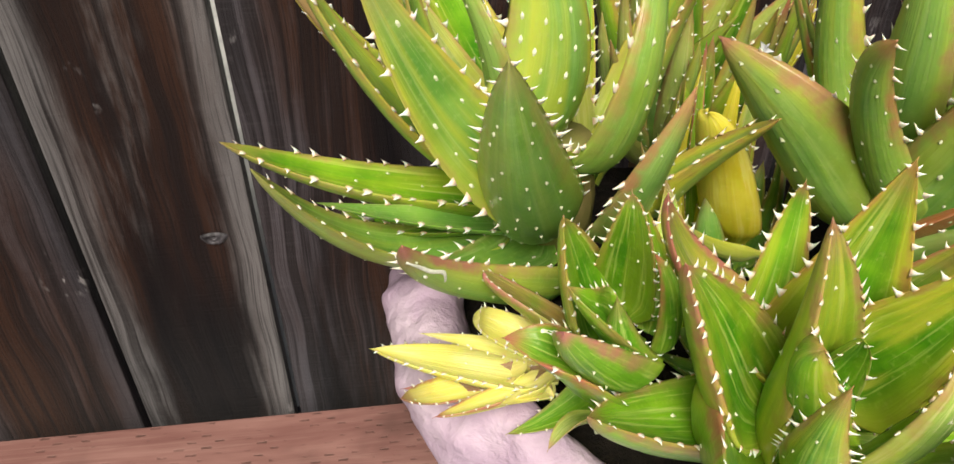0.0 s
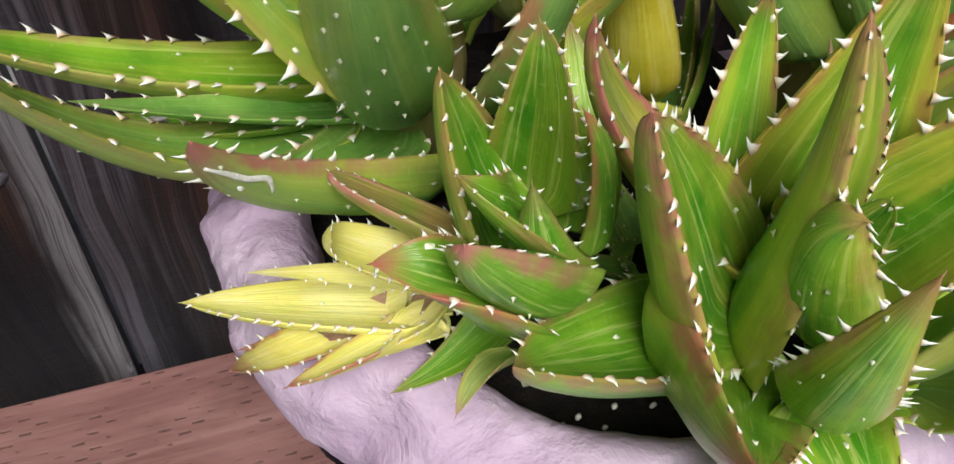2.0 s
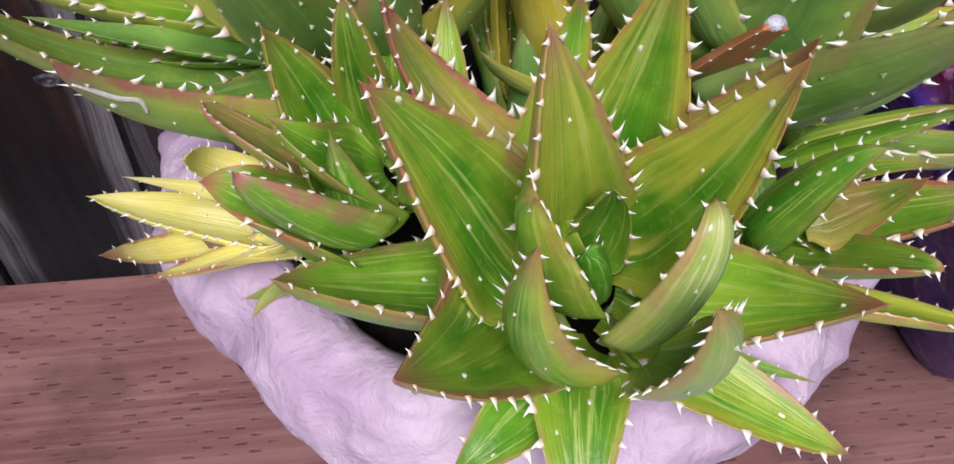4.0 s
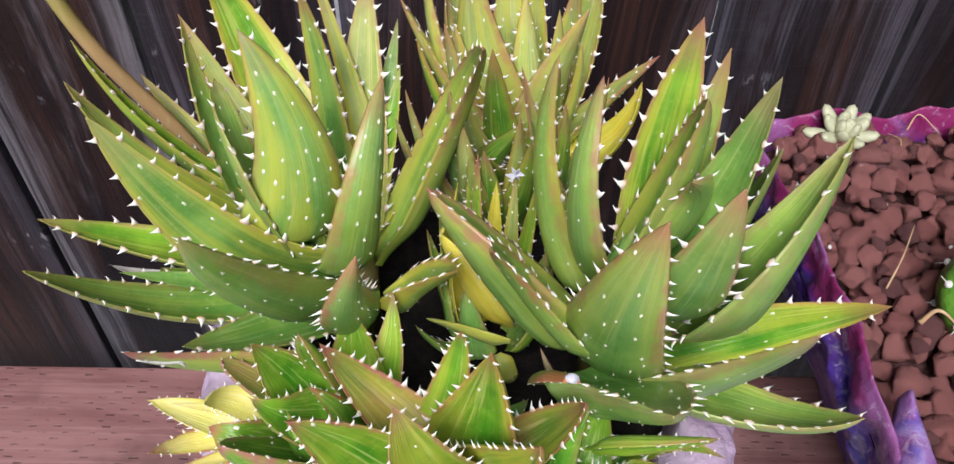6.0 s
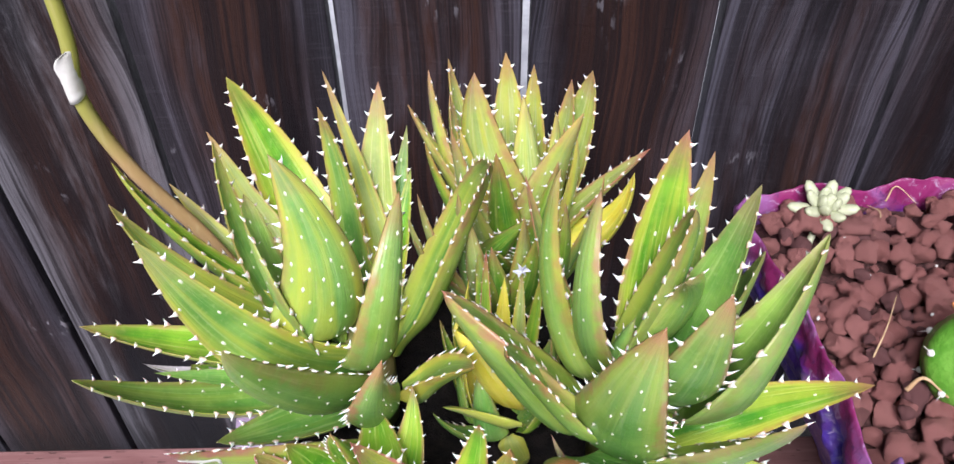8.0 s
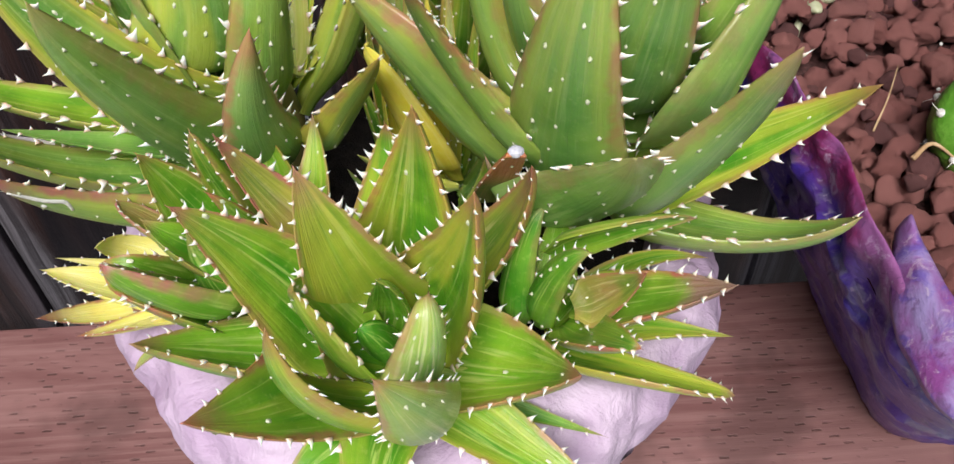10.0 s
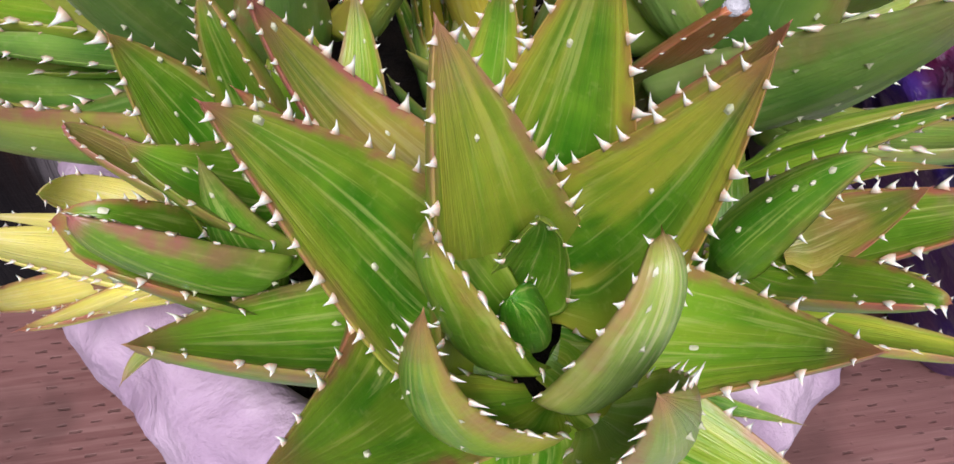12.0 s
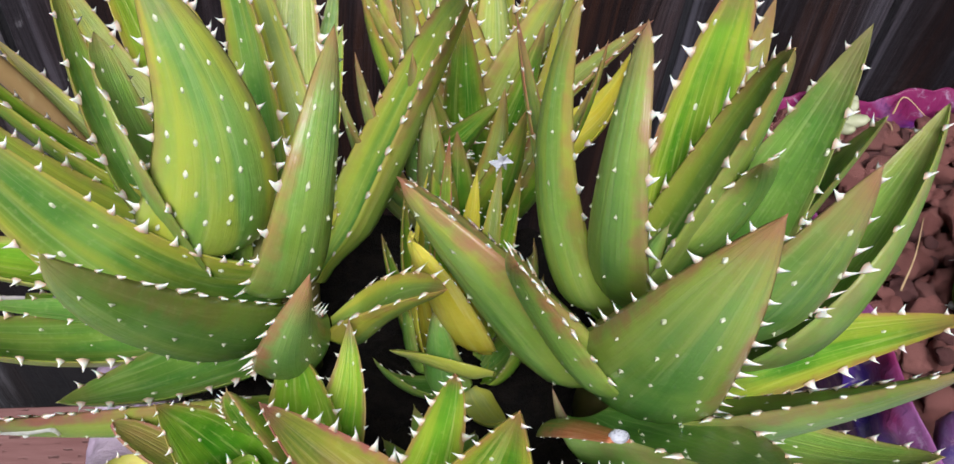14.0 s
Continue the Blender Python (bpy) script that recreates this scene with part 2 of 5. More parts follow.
def lilac_pot_material():
    k = Mat("lilac_painted_plaster", 0.6, 0.35)
    o = k.coord()
    n1 = k.noise(o, 22.0, 5.0, 0.6)
    n2 = k.noise(o, 130.0, 4.0, 0.6)
    n3 = k.noise(o, 9.0, 3.0)
    c = k.mix(k.ramp(n1, 0.35, 0.7), (0.42, 0.31, 0.44), (0.57, 0.47, 0.585))
    c = k.mix(k.math("MULTIPLY", k.ramp(n3, 0.52, 0.7), 0.5), c, (0.47, 0.34, 0.43))
    c = k.mix(k.math("MULTIPLY", k.ramp(n2, 0.62, 0.75), 0.35), c, (0.33, 0.26, 0.315))
    k.bump(k.noise(o, 48.0, 5.0, 0.62, 0.9), 0.0042, 0.6)
    k.bump(n1, 0.006, 0.5)
    k.bump(n2, 0.0015, 0.6)
    return k.color(c)


def purple_pot_material():
    k = Mat("purple_magenta_painted_plaster", 0.38, 0.5)
    o = k.coord()
    x, y, z = k.split(o)
    n1 = k.noise(o, 14.0, 5.0, 0.65, 0.6)
    n2 = k.noise(o, 38.0, 4.0, 0.6, 0.8)
    n3 = k.noise(o, 160.0, 3.0)
    c = k.mix(k.ramp(n1, 0.40, 0.60), (0.040, 0.022, 0.24), (0.085, 0.035, 0.21))
    c = k.mix(k.math("MULTIPLY", k.ramp(n2, 0.52, 0.64), 0.7), c, (0.20, 0.19, 0.27))
    # the brushed rim is magenta, with pale lilac wiped over it
    dip = k.math("MULTIPLY", k.ramp(y, 0.02, 0.15), 0.019)
    top = k.ramp(k.math("ADD", k.math("ADD", z, dip), k.math("MULTIPLY", k.math("SUBTRACT", n2, 0.5), 0.022)), 0.250, 0.264)
    rimc = k.mix(k.ramp(n1, 0.42, 0.62), (0.19, 0.018, 0.09), (0.24, 0.085, 0.23))
    c = k.mix(top, c, rimc)
    # worn and dry-brushed flecks of pale lilac, and dark scuffs
    n4 = k.noise(o, 85.0, 5.0, 0.7, 1.2)
    c = k.mix(k.math("MULTIPLY", k.ramp(n4, 0.57, 0.66), 0.55), c, (0.42, 0.34, 0.46))
    c = k.mix(k.math("MULTIPLY", k.ramp(n4, 0.42, 0.34), 0.55), c, (0.035, 0.018, 0.09))
    k.bump(n2, 0.004, 0.6)
    k.bump(n3, 0.0008, 0.6)
    return k.color(c)


def lilac_lip_material():
    k = Mat("lilac_and_magenta_brushed_paint", 0.4, 0.5)
    o = k.coord()
    n1 = k.noise(o, 26.0, 5.0, 0.65, 0.7)
    n2 = k.noise(o, 70.0, 4.0, 0.6, 0.8)
    c = k.mix(k.ramp(n1, 0.36, 0.66), (0.20, 0.05, 0.21), (0.27, 0.21, 0.42))
    c = k.mix(k.math("MULTIPLY", k.ramp(n2, 0.54, 0.68), 0.7), c, (0.10, 0.07, 0.33))
    n4 = k.noise(o, 110.0, 5.0, 0.7, 1.2)
    c = k.mix(k.math("MULTIPLY", k.ramp(n4, 0.56, 0.66), 0.5), c, (0.48, 0.40, 0.48))
    c = k.mix(k.math("MULTIPLY", k.ramp(n4, 0.42, 0.34), 0.5), c, (0.09, 0.03, 0.10))
    k.bump(n1, 0.004, 0.6)
    k.bump(n2, 0.0012, 0.6)
    return k.color(c)


def rock_material():
    k = Mat("red_lava_rock", 0.92, 0.2)
    o = k.coord()
    r = k.random()
    n1 = k.noise(o, 90.0, 4.0, 0.65)
    v = k.node("TexVoronoi", Vector=o, Scale=330.0)
    pits = k.ramp(v.outputs["Distance"], 0.12, 0.42)
    a = k.mix(r, (0.25, 0.090, 0.078), (0.45, 0.205, 0.178))
    c = k.mix(k.ramp(n1, 0.3, 0.7), a, (0.40, 0.172, 0.150))
    c = k.mix(k.math("MULTIPLY", k.ramp(r, 0.8, 0.86), 0.7), c, (0.085, 0.04, 0.045))
    c = k.mix(k.math("MULTIPLY", k.math("SUBTRACT", 1.0, pits), 0.5), c, (0.07, 0.022, 0.018))
    k.bump(n1, 0.0024, 0.9)
    k.bump(pits, 0.0014, 1.0)
    return k.color(c)


def simple(name, a, b, scale, rough=0.8, bump=0.001, spec=0.3):
    k = Mat(name, rough, spec)
    o = k.coord()
    n1 = k.noise(o, scale, 4.0, 0.6)
    n2 = k.noise(o, scale * 6, 3.0)
    c = k.mix(k.ramp(n1, 0.35, 0.68), a, b)
    c = k.mix(k.math("MULTIPLY", k.ramp(n2, 0.5, 0.75), 0.3), c, a)
    k.bump(n2, bump, 0.7)
    return k.color(c)


def stalk_material():
    """Old flower stalk: tan and fibrous near the foot, yellow-green further up."""
    k = Mat("flower_stalk", 0.5, 0.4)
    o = k.coord()
    z = k.split(o)[2]
    n = k.noise(k.scaled(o, 300, 300, 12), 1.0, 3.0)
    c = k.mix(k.ramp(k.math("ADD", z, k.math("MULTIPLY", k.noise(o, 40.0), 0.05)), 0.09, 0.15), (0.40, 0.26, 0.11), (0.33, 0.33, 0.06))
    c = k.mix(k.math("MULTIPLY", k.ramp(n, 0.5, 0.75), 0.4), c, (0.50, 0.42, 0.20))
    k.bump(n, 0.0006, 0.6)
    return k.color(c)


M_FENCE, M_BENCH = fence_material("stained_fence_wood", 0.4, (0.074, 0.071, 0.088)), bench_material()
M_FENCE_GREY = fence_material("weathered_fence_wood", 0.7, (0.150, 0.145, 0.158))
M_LILAC, M_PURPLE, M_LIP, M_ROCK = lilac_pot_material(), purple_pot_material(), lilac_lip_material(), rock_material()
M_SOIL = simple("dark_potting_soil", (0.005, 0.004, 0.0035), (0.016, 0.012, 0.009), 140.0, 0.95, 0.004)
M_GRIT = simple("red_lava_grit", (0.050, 0.022, 0.020), (0.15, 0.066, 0.058), 260.0, 0.95, 0.003)
M_KNOT = simple("fence_knot", (0.005, 0.0045, 0.007), (0.085, 0.082, 0.098), 130.0, 0.55, 0.0012)
M_CONCRETE = simple("grey_concrete", (0.30, 0.31, 0.32), (0.42, 0.43, 0.44), 12.0, 0.9, 0.002)
M_STUCCO = simple("beige_render", (0.48, 0.45, 0.40), (0.56, 0.52, 0.47), 30.0, 0.9, 0.003)
M_PERLITE = simple("white_perlite", (0.55, 0.54, 0.50), (0.75, 0.74, 0.70), 300.0, 0.9)
M_STEM = simple("aloe_stem", (0.20, 0.20, 0.06), (0.30, 0.24, 0.10), 45.0, 0.5, 0.0006)
M_STALK = stalk_material()
M_BRACT = simple("papery_bract", (0.66, 0.64, 0.56), (0.80, 0.79, 0.73), 60.0, 0.7, 0.0004)
M_STRAW = simple("dry_straw", (0.35, 0.22, 0.11), (0.55, 0.42, 0.25), 90.0, 0.8)
M_GHOST = simple("pale_succulent_leaf", (0.35, 0.38, 0.22), (0.47, 0.49, 0.34), 60.0, 0.5, 0.0004, 0.4)
M_CACTUS = simple("bright_green_cactus", (0.085, 0.26, 0.02), (0.16, 0.38, 0.045), 70.0, 0.4, 0.0008, 0.5)
M_CACTUS_LEAF = simple("red_yellow_cactus_leaf", (0.55, 0.12, 0.06), (0.60, 0.42, 0.06), 60.0, 0.45, 0.0003, 0.5)
M_DOT = simple("pale_leaf_spot", (0.52, 0.58, 0.36), (0.72, 0.75, 0.58), 300.0, 0.45, 0.0002, 0.5)
M_CUT = simple("dried_white_cut_face", (0.42, 0.44, 0.50), (0.68, 0.70, 0.76), 260.0, 0.7, 0.001)
M_SCAR = simple("pale_scar", (0.62, 0.63, 0.58), (0.78, 0.79, 0.74), 300.0, 0.7, 0.0006)


# ---- building helpers ----
def smooth01(x):
    x = min(1.0, max(0.0, x))
    return x * x * (3 - 2 * x)


def mesh_of(name, verts, faces, mat, smooth=True):
    me = bpy.data.meshes.new(name)
    me.from_pydata([tuple(v) for v in verts], [], faces)
    me.materials.append(mat)
    if smooth:
        me.shade_smooth()
    me.update()
    return me


def set_uv(me, layer, values):
    """values: one (x, y) for each face corner."""
    uv = me.uv_layers.new(name=layer)
    uv.data.foreach_set("uv", [c for xy in values for c in xy])


def part(name, data, parent, label=""):
    ob = new(name, data)
    ob.parent = parent
    return tagged(ob, label)


def thing(name, at, label, category, group="", kind=""):
    ob = new(name)
    ob.empty_display_size = 0.02
    ob.location = at
    return tagged(ob, label, category, group, kind)


def from_bm(name, bm, mat, smooth=True):
    me = bpy.data.meshes.new(name)
    bm.normal_update()
    bm.to_mesh(me)
    bm.free()
    me.materials.append(mat)
    if smooth:
        me.shade_smooth()
    return me


def board_mesh(name, sx, sy, sz, mat, bevel=0.002, seg=2):
    """A bevelled board about its own centre, sides split for a slight warp."""
    bm = bmesh.new()
    bmesh.ops.create_cube(bm, size=1.0)
    bmesh.ops.scale(bm, vec=(sx, sy, sz), verts=bm.verts)
    bmesh.ops.bevel(bm, geom=bm.edges[:], offset=bevel, segments=seg, affect="EDGES", profile=0.6)
    return from_bm(name, bm, mat, False)


def tube(name, pts, radii, mat, sides=10, flat=1.0):
    """A bent, tapered round stem through pts."""
    pts = [Vector(p) for p in pts]
    verts, faces = [], []
    for i, p in enumerate(pts):
        d = (pts[min(i + 1, len(pts) - 1)] - pts[max(i - 1, 0)]).normalized()
        a = d.orthogonal().normalized() if i == 0 else (a - d * a.dot(d)).normalized()
        b = d.cross(a)
        for j in range(sides):
            q = 2 * math.pi * j / sides
            verts.append(p + (a * math.cos(q) + b * math.sin(q) * flat) * radii[i])
    for i in range(len(pts) - 1):
        for j in range(sides):
            k = (j + 1) % sides
            faces.append((i * sides + j, i * sides + k, (i + 1) * sides + k, (i + 1) * sides + j))
    faces.append(tuple(range(sides))[::-1])
    faces.append(tuple((len(pts) - 1) * sides + j for j in range(sides)))
    return mesh_of(name, verts, faces, mat)


def curve_points(ctrl, n):
    """n points on a smooth curve through the control points."""
    c = [Vector(p) for p in ctrl]
    c = [2 * c[0] - c[1]] + c + [2 * c[-1] - c[-2]]
    out = []
    for i in range(n):
        f = i / (n - 1) * (len(c) - 3)
        k = min(int(f), len(c) - 4)
        t = f - k
        p0, p1, p2, p3 = c[k:k + 4]
        out.append(0.5 * ((2 * p1) + (p2 - p0) * t + (2 * p0 - 5 * p1 + 4 * p2 - p3) * t * t + (3 * p1 - p0 - 3 * p2 + p3) * t ** 3))
    return out


# ---- the setting: paving, fence, bench ----
FLOOR_Z, FENCE_Y, BENCH_Z, BENCH_BACK, BENCH_FRONT = -0.48, 0.5335, -0.054, 0.463, 0.253
gm = bmesh.new()
bmesh.ops.create_grid(gm, x_segments=40, y_segments=40, size=40.0)
ground = new("ground", from_bm("ground", gm, M_CONCRETE, False))
ground.location.z = FLOOR_Z
tagged(ground, "pale grey concrete paving under and behind the bench", "ground", kind="structure")

# the upright boards stand with narrow gaps that let the daylight behind show through
fence = thing("fence", (0, FENCE_Y, 0), "dark brown stained board fence with narrow gaps", "fence", kind="structure")
GAPS = [-1.304, -1.168, -1.033, -0.898, -0.763, -0.628, -0.494, -0.359, -0.2244, -0.0883, 0.0539, 0.1853, 0.3154, 0.449, 0.583, 0.718, 0.853, 0.988, 1.123, 1.258, 1.392, 1.527]
rng = random.Random(5)
for x0, x1 in zip(GAPS, GAPS[1:]):
    me = board_mesh("fence_board", x1 - x0 - 0.0052 - rng.uniform(0, 0.0008), 0.017, 1.35, M_FENCE_GREY if -0.1 < x1 < 0.0 else M_FENCE, 0.0018)
    ob = part("fence_board", me, fence)
    ob.location = ((x0 + x1) / 2, 0.0085 + rng.uniform(-0.001, 0.0015), FLOOR_Z + 0.03 + 0.675)
    ob.rotation_euler = (0, radians(rng.uniform(-0.05, 0.05)), radians(rng.uniform(-0.5, 0.5)))
for z in (-0.25, 0.62):
    ob = part("fence_rail", board_mesh("fence_rail", 3.1, 0.038, 0.088, M_FENCE, 0.003), fence)
    ob.location = (0.1, 0.040, z)

kv, kf = [], []
for i in range(9):
    for j in range(24):
        q, rad = 2 * math.pi * j / 24, i / 8
        lift = 0.0006 * math.cos(rad * 9.0) + 0.0004 * noise.noise(Vector((rad * 3, math.cos(q) * 2, math.sin(q) * 2)))
        kv.append(((0.0098 + 0.0015 * math.sin(3 * q)) * rad * math.cos(q), -0.0012 * (1 - rad ** 3) - lift, (0.0066 + 0.0008 * math.cos(2 * q)) * rad * math.sin(q)))
for i in range(8):
    for j in range(24):
        kf.append((i * 24 + j, (i + 1) * 24 + j, (i + 1) * 24 + (j + 1) % 24, i * 24 + (j + 1) % 24))
ob = part("knot", mesh_of("knot", kv, kf, M_KNOT), fence, "dark oval knot with a pale cracked middle")
ob.location = (-0.1223, 0.0, 0.0741)

bench = thing("bench", (0, 0, 0), "weathered red-brown treated timber bench plank", "bench")
ob = part("seat_plank", board_mesh("seat_plank", 2.6, BENCH_BACK - BENCH_FRONT, 0.038, M_BENCH, 0.004, 3), bench)
ob.location = (0.2, (BENCH_BACK + BENCH_FRONT) / 2, BENCH_Z - 0.019)
for x in (-0.75, 1.1):
    ob = part("leg", board_mesh("leg", 0.088, 0.16, BENCH_Z - FLOOR_Z - 0.038, M_BENCH, 0.004), bench)
    ob.location = (x, (BENCH_BACK + BENCH_FRONT) / 2, (FLOOR_Z + BENCH_Z - 0.038) / 2)

# unseen wall added behind the viewer: cuts low sky, bounces soft light forward
wall = new("unseen_light_wall", board_mesh("unseen_light_wall", 7.0, 0.2, 2.5, M_STUCCO, 0.01))
wall.location = (0.2, -3.4, FLOOR_Z + 1.25)
tagged(wall, "unseen plain beige wall added to block low sky and bounce light", "wall", kind="structure")


# ---- the pots ----
def bowl(name, mat, plan, levels, n=120, seed=1, rough=0.004, freq=16.0, foot=True):
    """A hand-built bowl. plan(angle) gives the outline about the origin; levels: (scale, height, lump) from the middle of the foot, out, over the rim and in."""
    levels = [tuple(p) for p in curve_points(levels, 3 * len(levels) - 2)]
    verts, faces = [], []
    m = len(levels)
    for i, (k, z, lump) in enumerate(levels):
        for j in range(n):
            q = 2 * math.pi * j / n
            px, py, lift = plan(q)
            p = Vector((px * k, py * k, z + lift * max(0.0, z) / 0.297))
            d = noise.fractal(p * freq + Vector((seed, 0, 0)), 0.6, 2.0, 4) * rough * lump + (0.5 - abs(noise.noise(p * freq * 2.6))) * rough * 0.35 * lump
            r = Vector((px, py, 0)).normalized()
            verts.append(p + r * d + Vector((0, 0, d * 0.7 if z > 0.02 else 0)))
    for i in range(m - 1):
        for j in range(n):
            k = (j + 1) % n
            faces.append((i * n + j, i * n + k, (i + 1) * n + k, (i + 1) * n + j))
    if foot:
        faces.append(tuple(range(n))[::-1])
    return mesh_of(name, verts, faces, mat)


def lumpy_disc(name, mat, plan, k, z, amp, freq, rings=26, n=72):
    verts, faces = [Vector((0, 0, z))], []
    for i in range(1, rings + 1):
        for j in range(n):
            px, py, _ = plan(2 * math.pi * j / n)
            p = Vector((px * k * i / rings, py * k * i / rings, 0))
            verts.append(p + Vector((0, 0, z + amp * noise.fractal(p * freq, 0.7, 2.0, 4))))
    for j in range(n):
        faces.append((0, 1 + j, 1 + (j + 1) % n))
    for i in range(rings - 1):
        for j in range(n):
            a, b = 1 + i * n, 1 + (i + 1) * n
            k2 = (j + 1) % n
            faces.append((a + j, b + j, b + k2, a + k2))
    return mesh_of(name, verts, faces, mat)


POT = Vector((0.1505, 0.294, BENCH_Z))


def lilac_plan(q):
    r = 1 + 0.016 * math.sin(3 * q + 0.6) + 0.012 * math.sin(7 * q + 2) + 0.010 * math.sin(11 * q)
    far = max(0.0, math.sin(q))
    lift = 0.004 * math.sin(5 * q + 1) + 0.003 * math.sin(9 * q) - 0.068 * far
    return 0.137 * r * math.cos(q), (0.151 - 0.010 * far) * r * math.sin(q), lift


pot = thing("plant_pot", POT, "lumpy pale lilac painted plaster bowl on the bench", "plant pot")
LV = [(0.4, 0.000, 0), (0.46, 0.000, 0.2), (0.52, 0.011, 0.4), (0.6, 0.041, 0.8), (0.68, 0.081, 1), (0.75, 0.122, 1), (0.81, 0.156, 1), (0.87, 0.190, 1.2), (0.915, 0.217, 1.2), (0.95, 0.231, 1.4)]
RV = [(0.945, 0.235, 1.4), (0.985, 0.249, 1.6), (1.008, 0.261, 1.8), (1.012, 0.271, 1.8), (1, 0.280, 1.8), (0.975, 0.287, 1.7), (0.945, 0.292, 1.6), (0.91, 0.295, 1.5), (0.865, 0.296, 1.4), (0.82, 0.293, 1.3), (0.785, 0.283, 1.2), (0.77, 0.267, 1), (0.76, 0.247, 1)]
part("wall", bowl("wall", M_LILAC, lilac_plan, LV, 240, 3, 0.0036, 17.0), pot)
part("rim", bowl("rim", M_LILAC, lilac_plan, RV, 260, 3, 0.0036, 17.0, False), pot, "broad lumpy rim")
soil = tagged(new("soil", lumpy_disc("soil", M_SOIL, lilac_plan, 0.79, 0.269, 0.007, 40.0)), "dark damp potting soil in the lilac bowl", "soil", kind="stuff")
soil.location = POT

TROUGH = Vector((0.511, 0.369, BENCH_Z))
RIM = [(0.350, 0.500), (0.347, 0.440), (0.358, 0.352), (0.362, 0.266), (0.366, 0.216), (0.397, 0.177), (0.462, 0.157), (0.569, 0.160), (0.663, 0.233), (0.682, 0.378), (0.645, 0.489), (0.533, 0.514), (0.416, 0.513)]
rim_loop = curve_points([(x - TROUGH.x, y - TROUGH.y, 0) for x, y in RIM[-2:] + RIM + RIM[:3]], 18 * 24)
rim_loop = rim_loop[2 * 24:15 * 24 + 12]
by_angle = sorted((math.atan2(p.y, p.x), p.length) for p in rim_loop)


def trough_plan(q):
    a = math.atan2(math.sin(q), math.cos(q))
    r = np.interp(a, [b[0] for b in by_angle], [b[1] for b in by_angle], period=2 * math.pi)
    lift = 0.005 * math.sin(4 * q + 1.2) + 0.003 * math.sin(9 * q + 0.5) + 0.002 * math.sin(15 * q) - 0.020 * max(0.0, math.sin(q)) ** 2
    return r * math.cos(q), r * math.sin(q), lift


trough = thing("plant_trough", TROUGH, "crinkled purple and magenta painted plaster trough full of lava rock", "plant pot")
TV = [(0.22, 0.000, 0), (0.28, 0.000, 0.2), (0.34, 0.016, 0.5), (0.43, 0.047, 1), (0.53, 0.084, 1.4), (0.64, 0.122, 1.6), (0.74, 0.156, 1.8), (0.84, 0.190, 2), (0.93, 0.222, 2), (0.98, 0.245, 2), (1, 0.262, 1.2), (0.997, 0.273, 0.9), (0.984, 0.277, 0.8), (0.97, 0.271, 0.9), (0.96, 0.255, 1), (0.95, 0.227, 1)]
part("shell", bowl("shell", M_PURPLE, trough_plan, TV, 240, 11, 0.006, 20.0), trough)
# a broad lip folded outwards over the front corner
lip_v, lip_f = [], []
inner = curve_points([(0.377, 0.266, 0.228), (0.376, 0.239, 0.230), (0.376, 0.217, 0.228), (0.386, 0.201, 0.225), (0.413, 0.188, 0.224), (0.472, 0.183, 0.225), (0.540, 0.181, 0.225)], 40)
outer = curve_points([(0.372, 0.268, 0.222), (0.362, 0.241, 0.212), (0.359, 0.213, 0.205), (0.369, 0.178, 0.199), (0.404, 0.153, 0.194), (0.463, 0.144, 0.193), (0.541, 0.144, 0.194)], 40)
for a, b in zip(inner, outer):
    for j in range(9):
        t = j / 8
        p = a.lerp(b, t) + Vector((0, 0, 0.006 * math.sin(math.pi * t)))
        lip_v.append(p - TROUGH + Vector((0, 0, 0.004 * noise.noise(p * 60))))
    for j in range(9):
        t = 1 - j / 8
        p = a.lerp(b, t) + Vector((0.002, 0.003, 0.006 * math.sin(math.pi * t) - 0.006))
        lip_v.append(p - TROUGH + Vector((0, 0, 0.004 * noise.noise(p * 60))))
for i in range(39):
    for j in range(18):
        k = (j + 1) % 18
        lip_f.append((i * 18 + j, (i + 1) * 18 + j, (i + 1) * 18 + k, i * 18 + k))
lip_f += [tuple(range(18)), tuple(39 * 18 + j for j in range(18))[::-1]]
part("folded_lip", mesh_of("folded_lip", lip_v, lip_f, M_LIP), trough, "lilac and magenta brushed lip")


def rock_mesh(seed):
    bm = bmesh.new()
    bmesh.ops.create_icosphere(bm, subdivisions=3, radius=1.0)
    r = random.Random(seed)
    cuts = [(Vector((r.gauss(0, 1), r.gauss(0, 1), r.gauss(0, 1))).normalized(), r.uniform(0.54, 0.86)) for _ in range(10)]
    for v in bm.verts:
        p = v.co.copy()
        for d, h in cuts:
            over = p.dot(d) - h
            if over > 0:
                p -= d * over * 0.92
        p += p.normalized() * 0.15 * noise.fractal(p * 2.8 + Vector((seed * 7, 0, 0)), 0.6, 2.0, 4)
        v.co = p
    return from_bm("rock", bm, M_ROCK)


rock_meshes = [rock_mesh(s) for s in range(1, 13)]
bed = thing("lava_rock_bed", TROUGH + Vector((0, 0, 0.240)), "bed of loose red-brown lava rocks filling the trough", "rocks")
part("grit", lumpy_disc("grit", M_GRIT, trough_plan, 0.955, 0.0, 0.004, 40.0), bed)
rng = random.Random(21)
count = 0


def inside(x, y, k):
    px, py, _ = trough_plan(math.atan2(y, x))
    return math.hypot(x, y) < math.hypot(px, py) * k


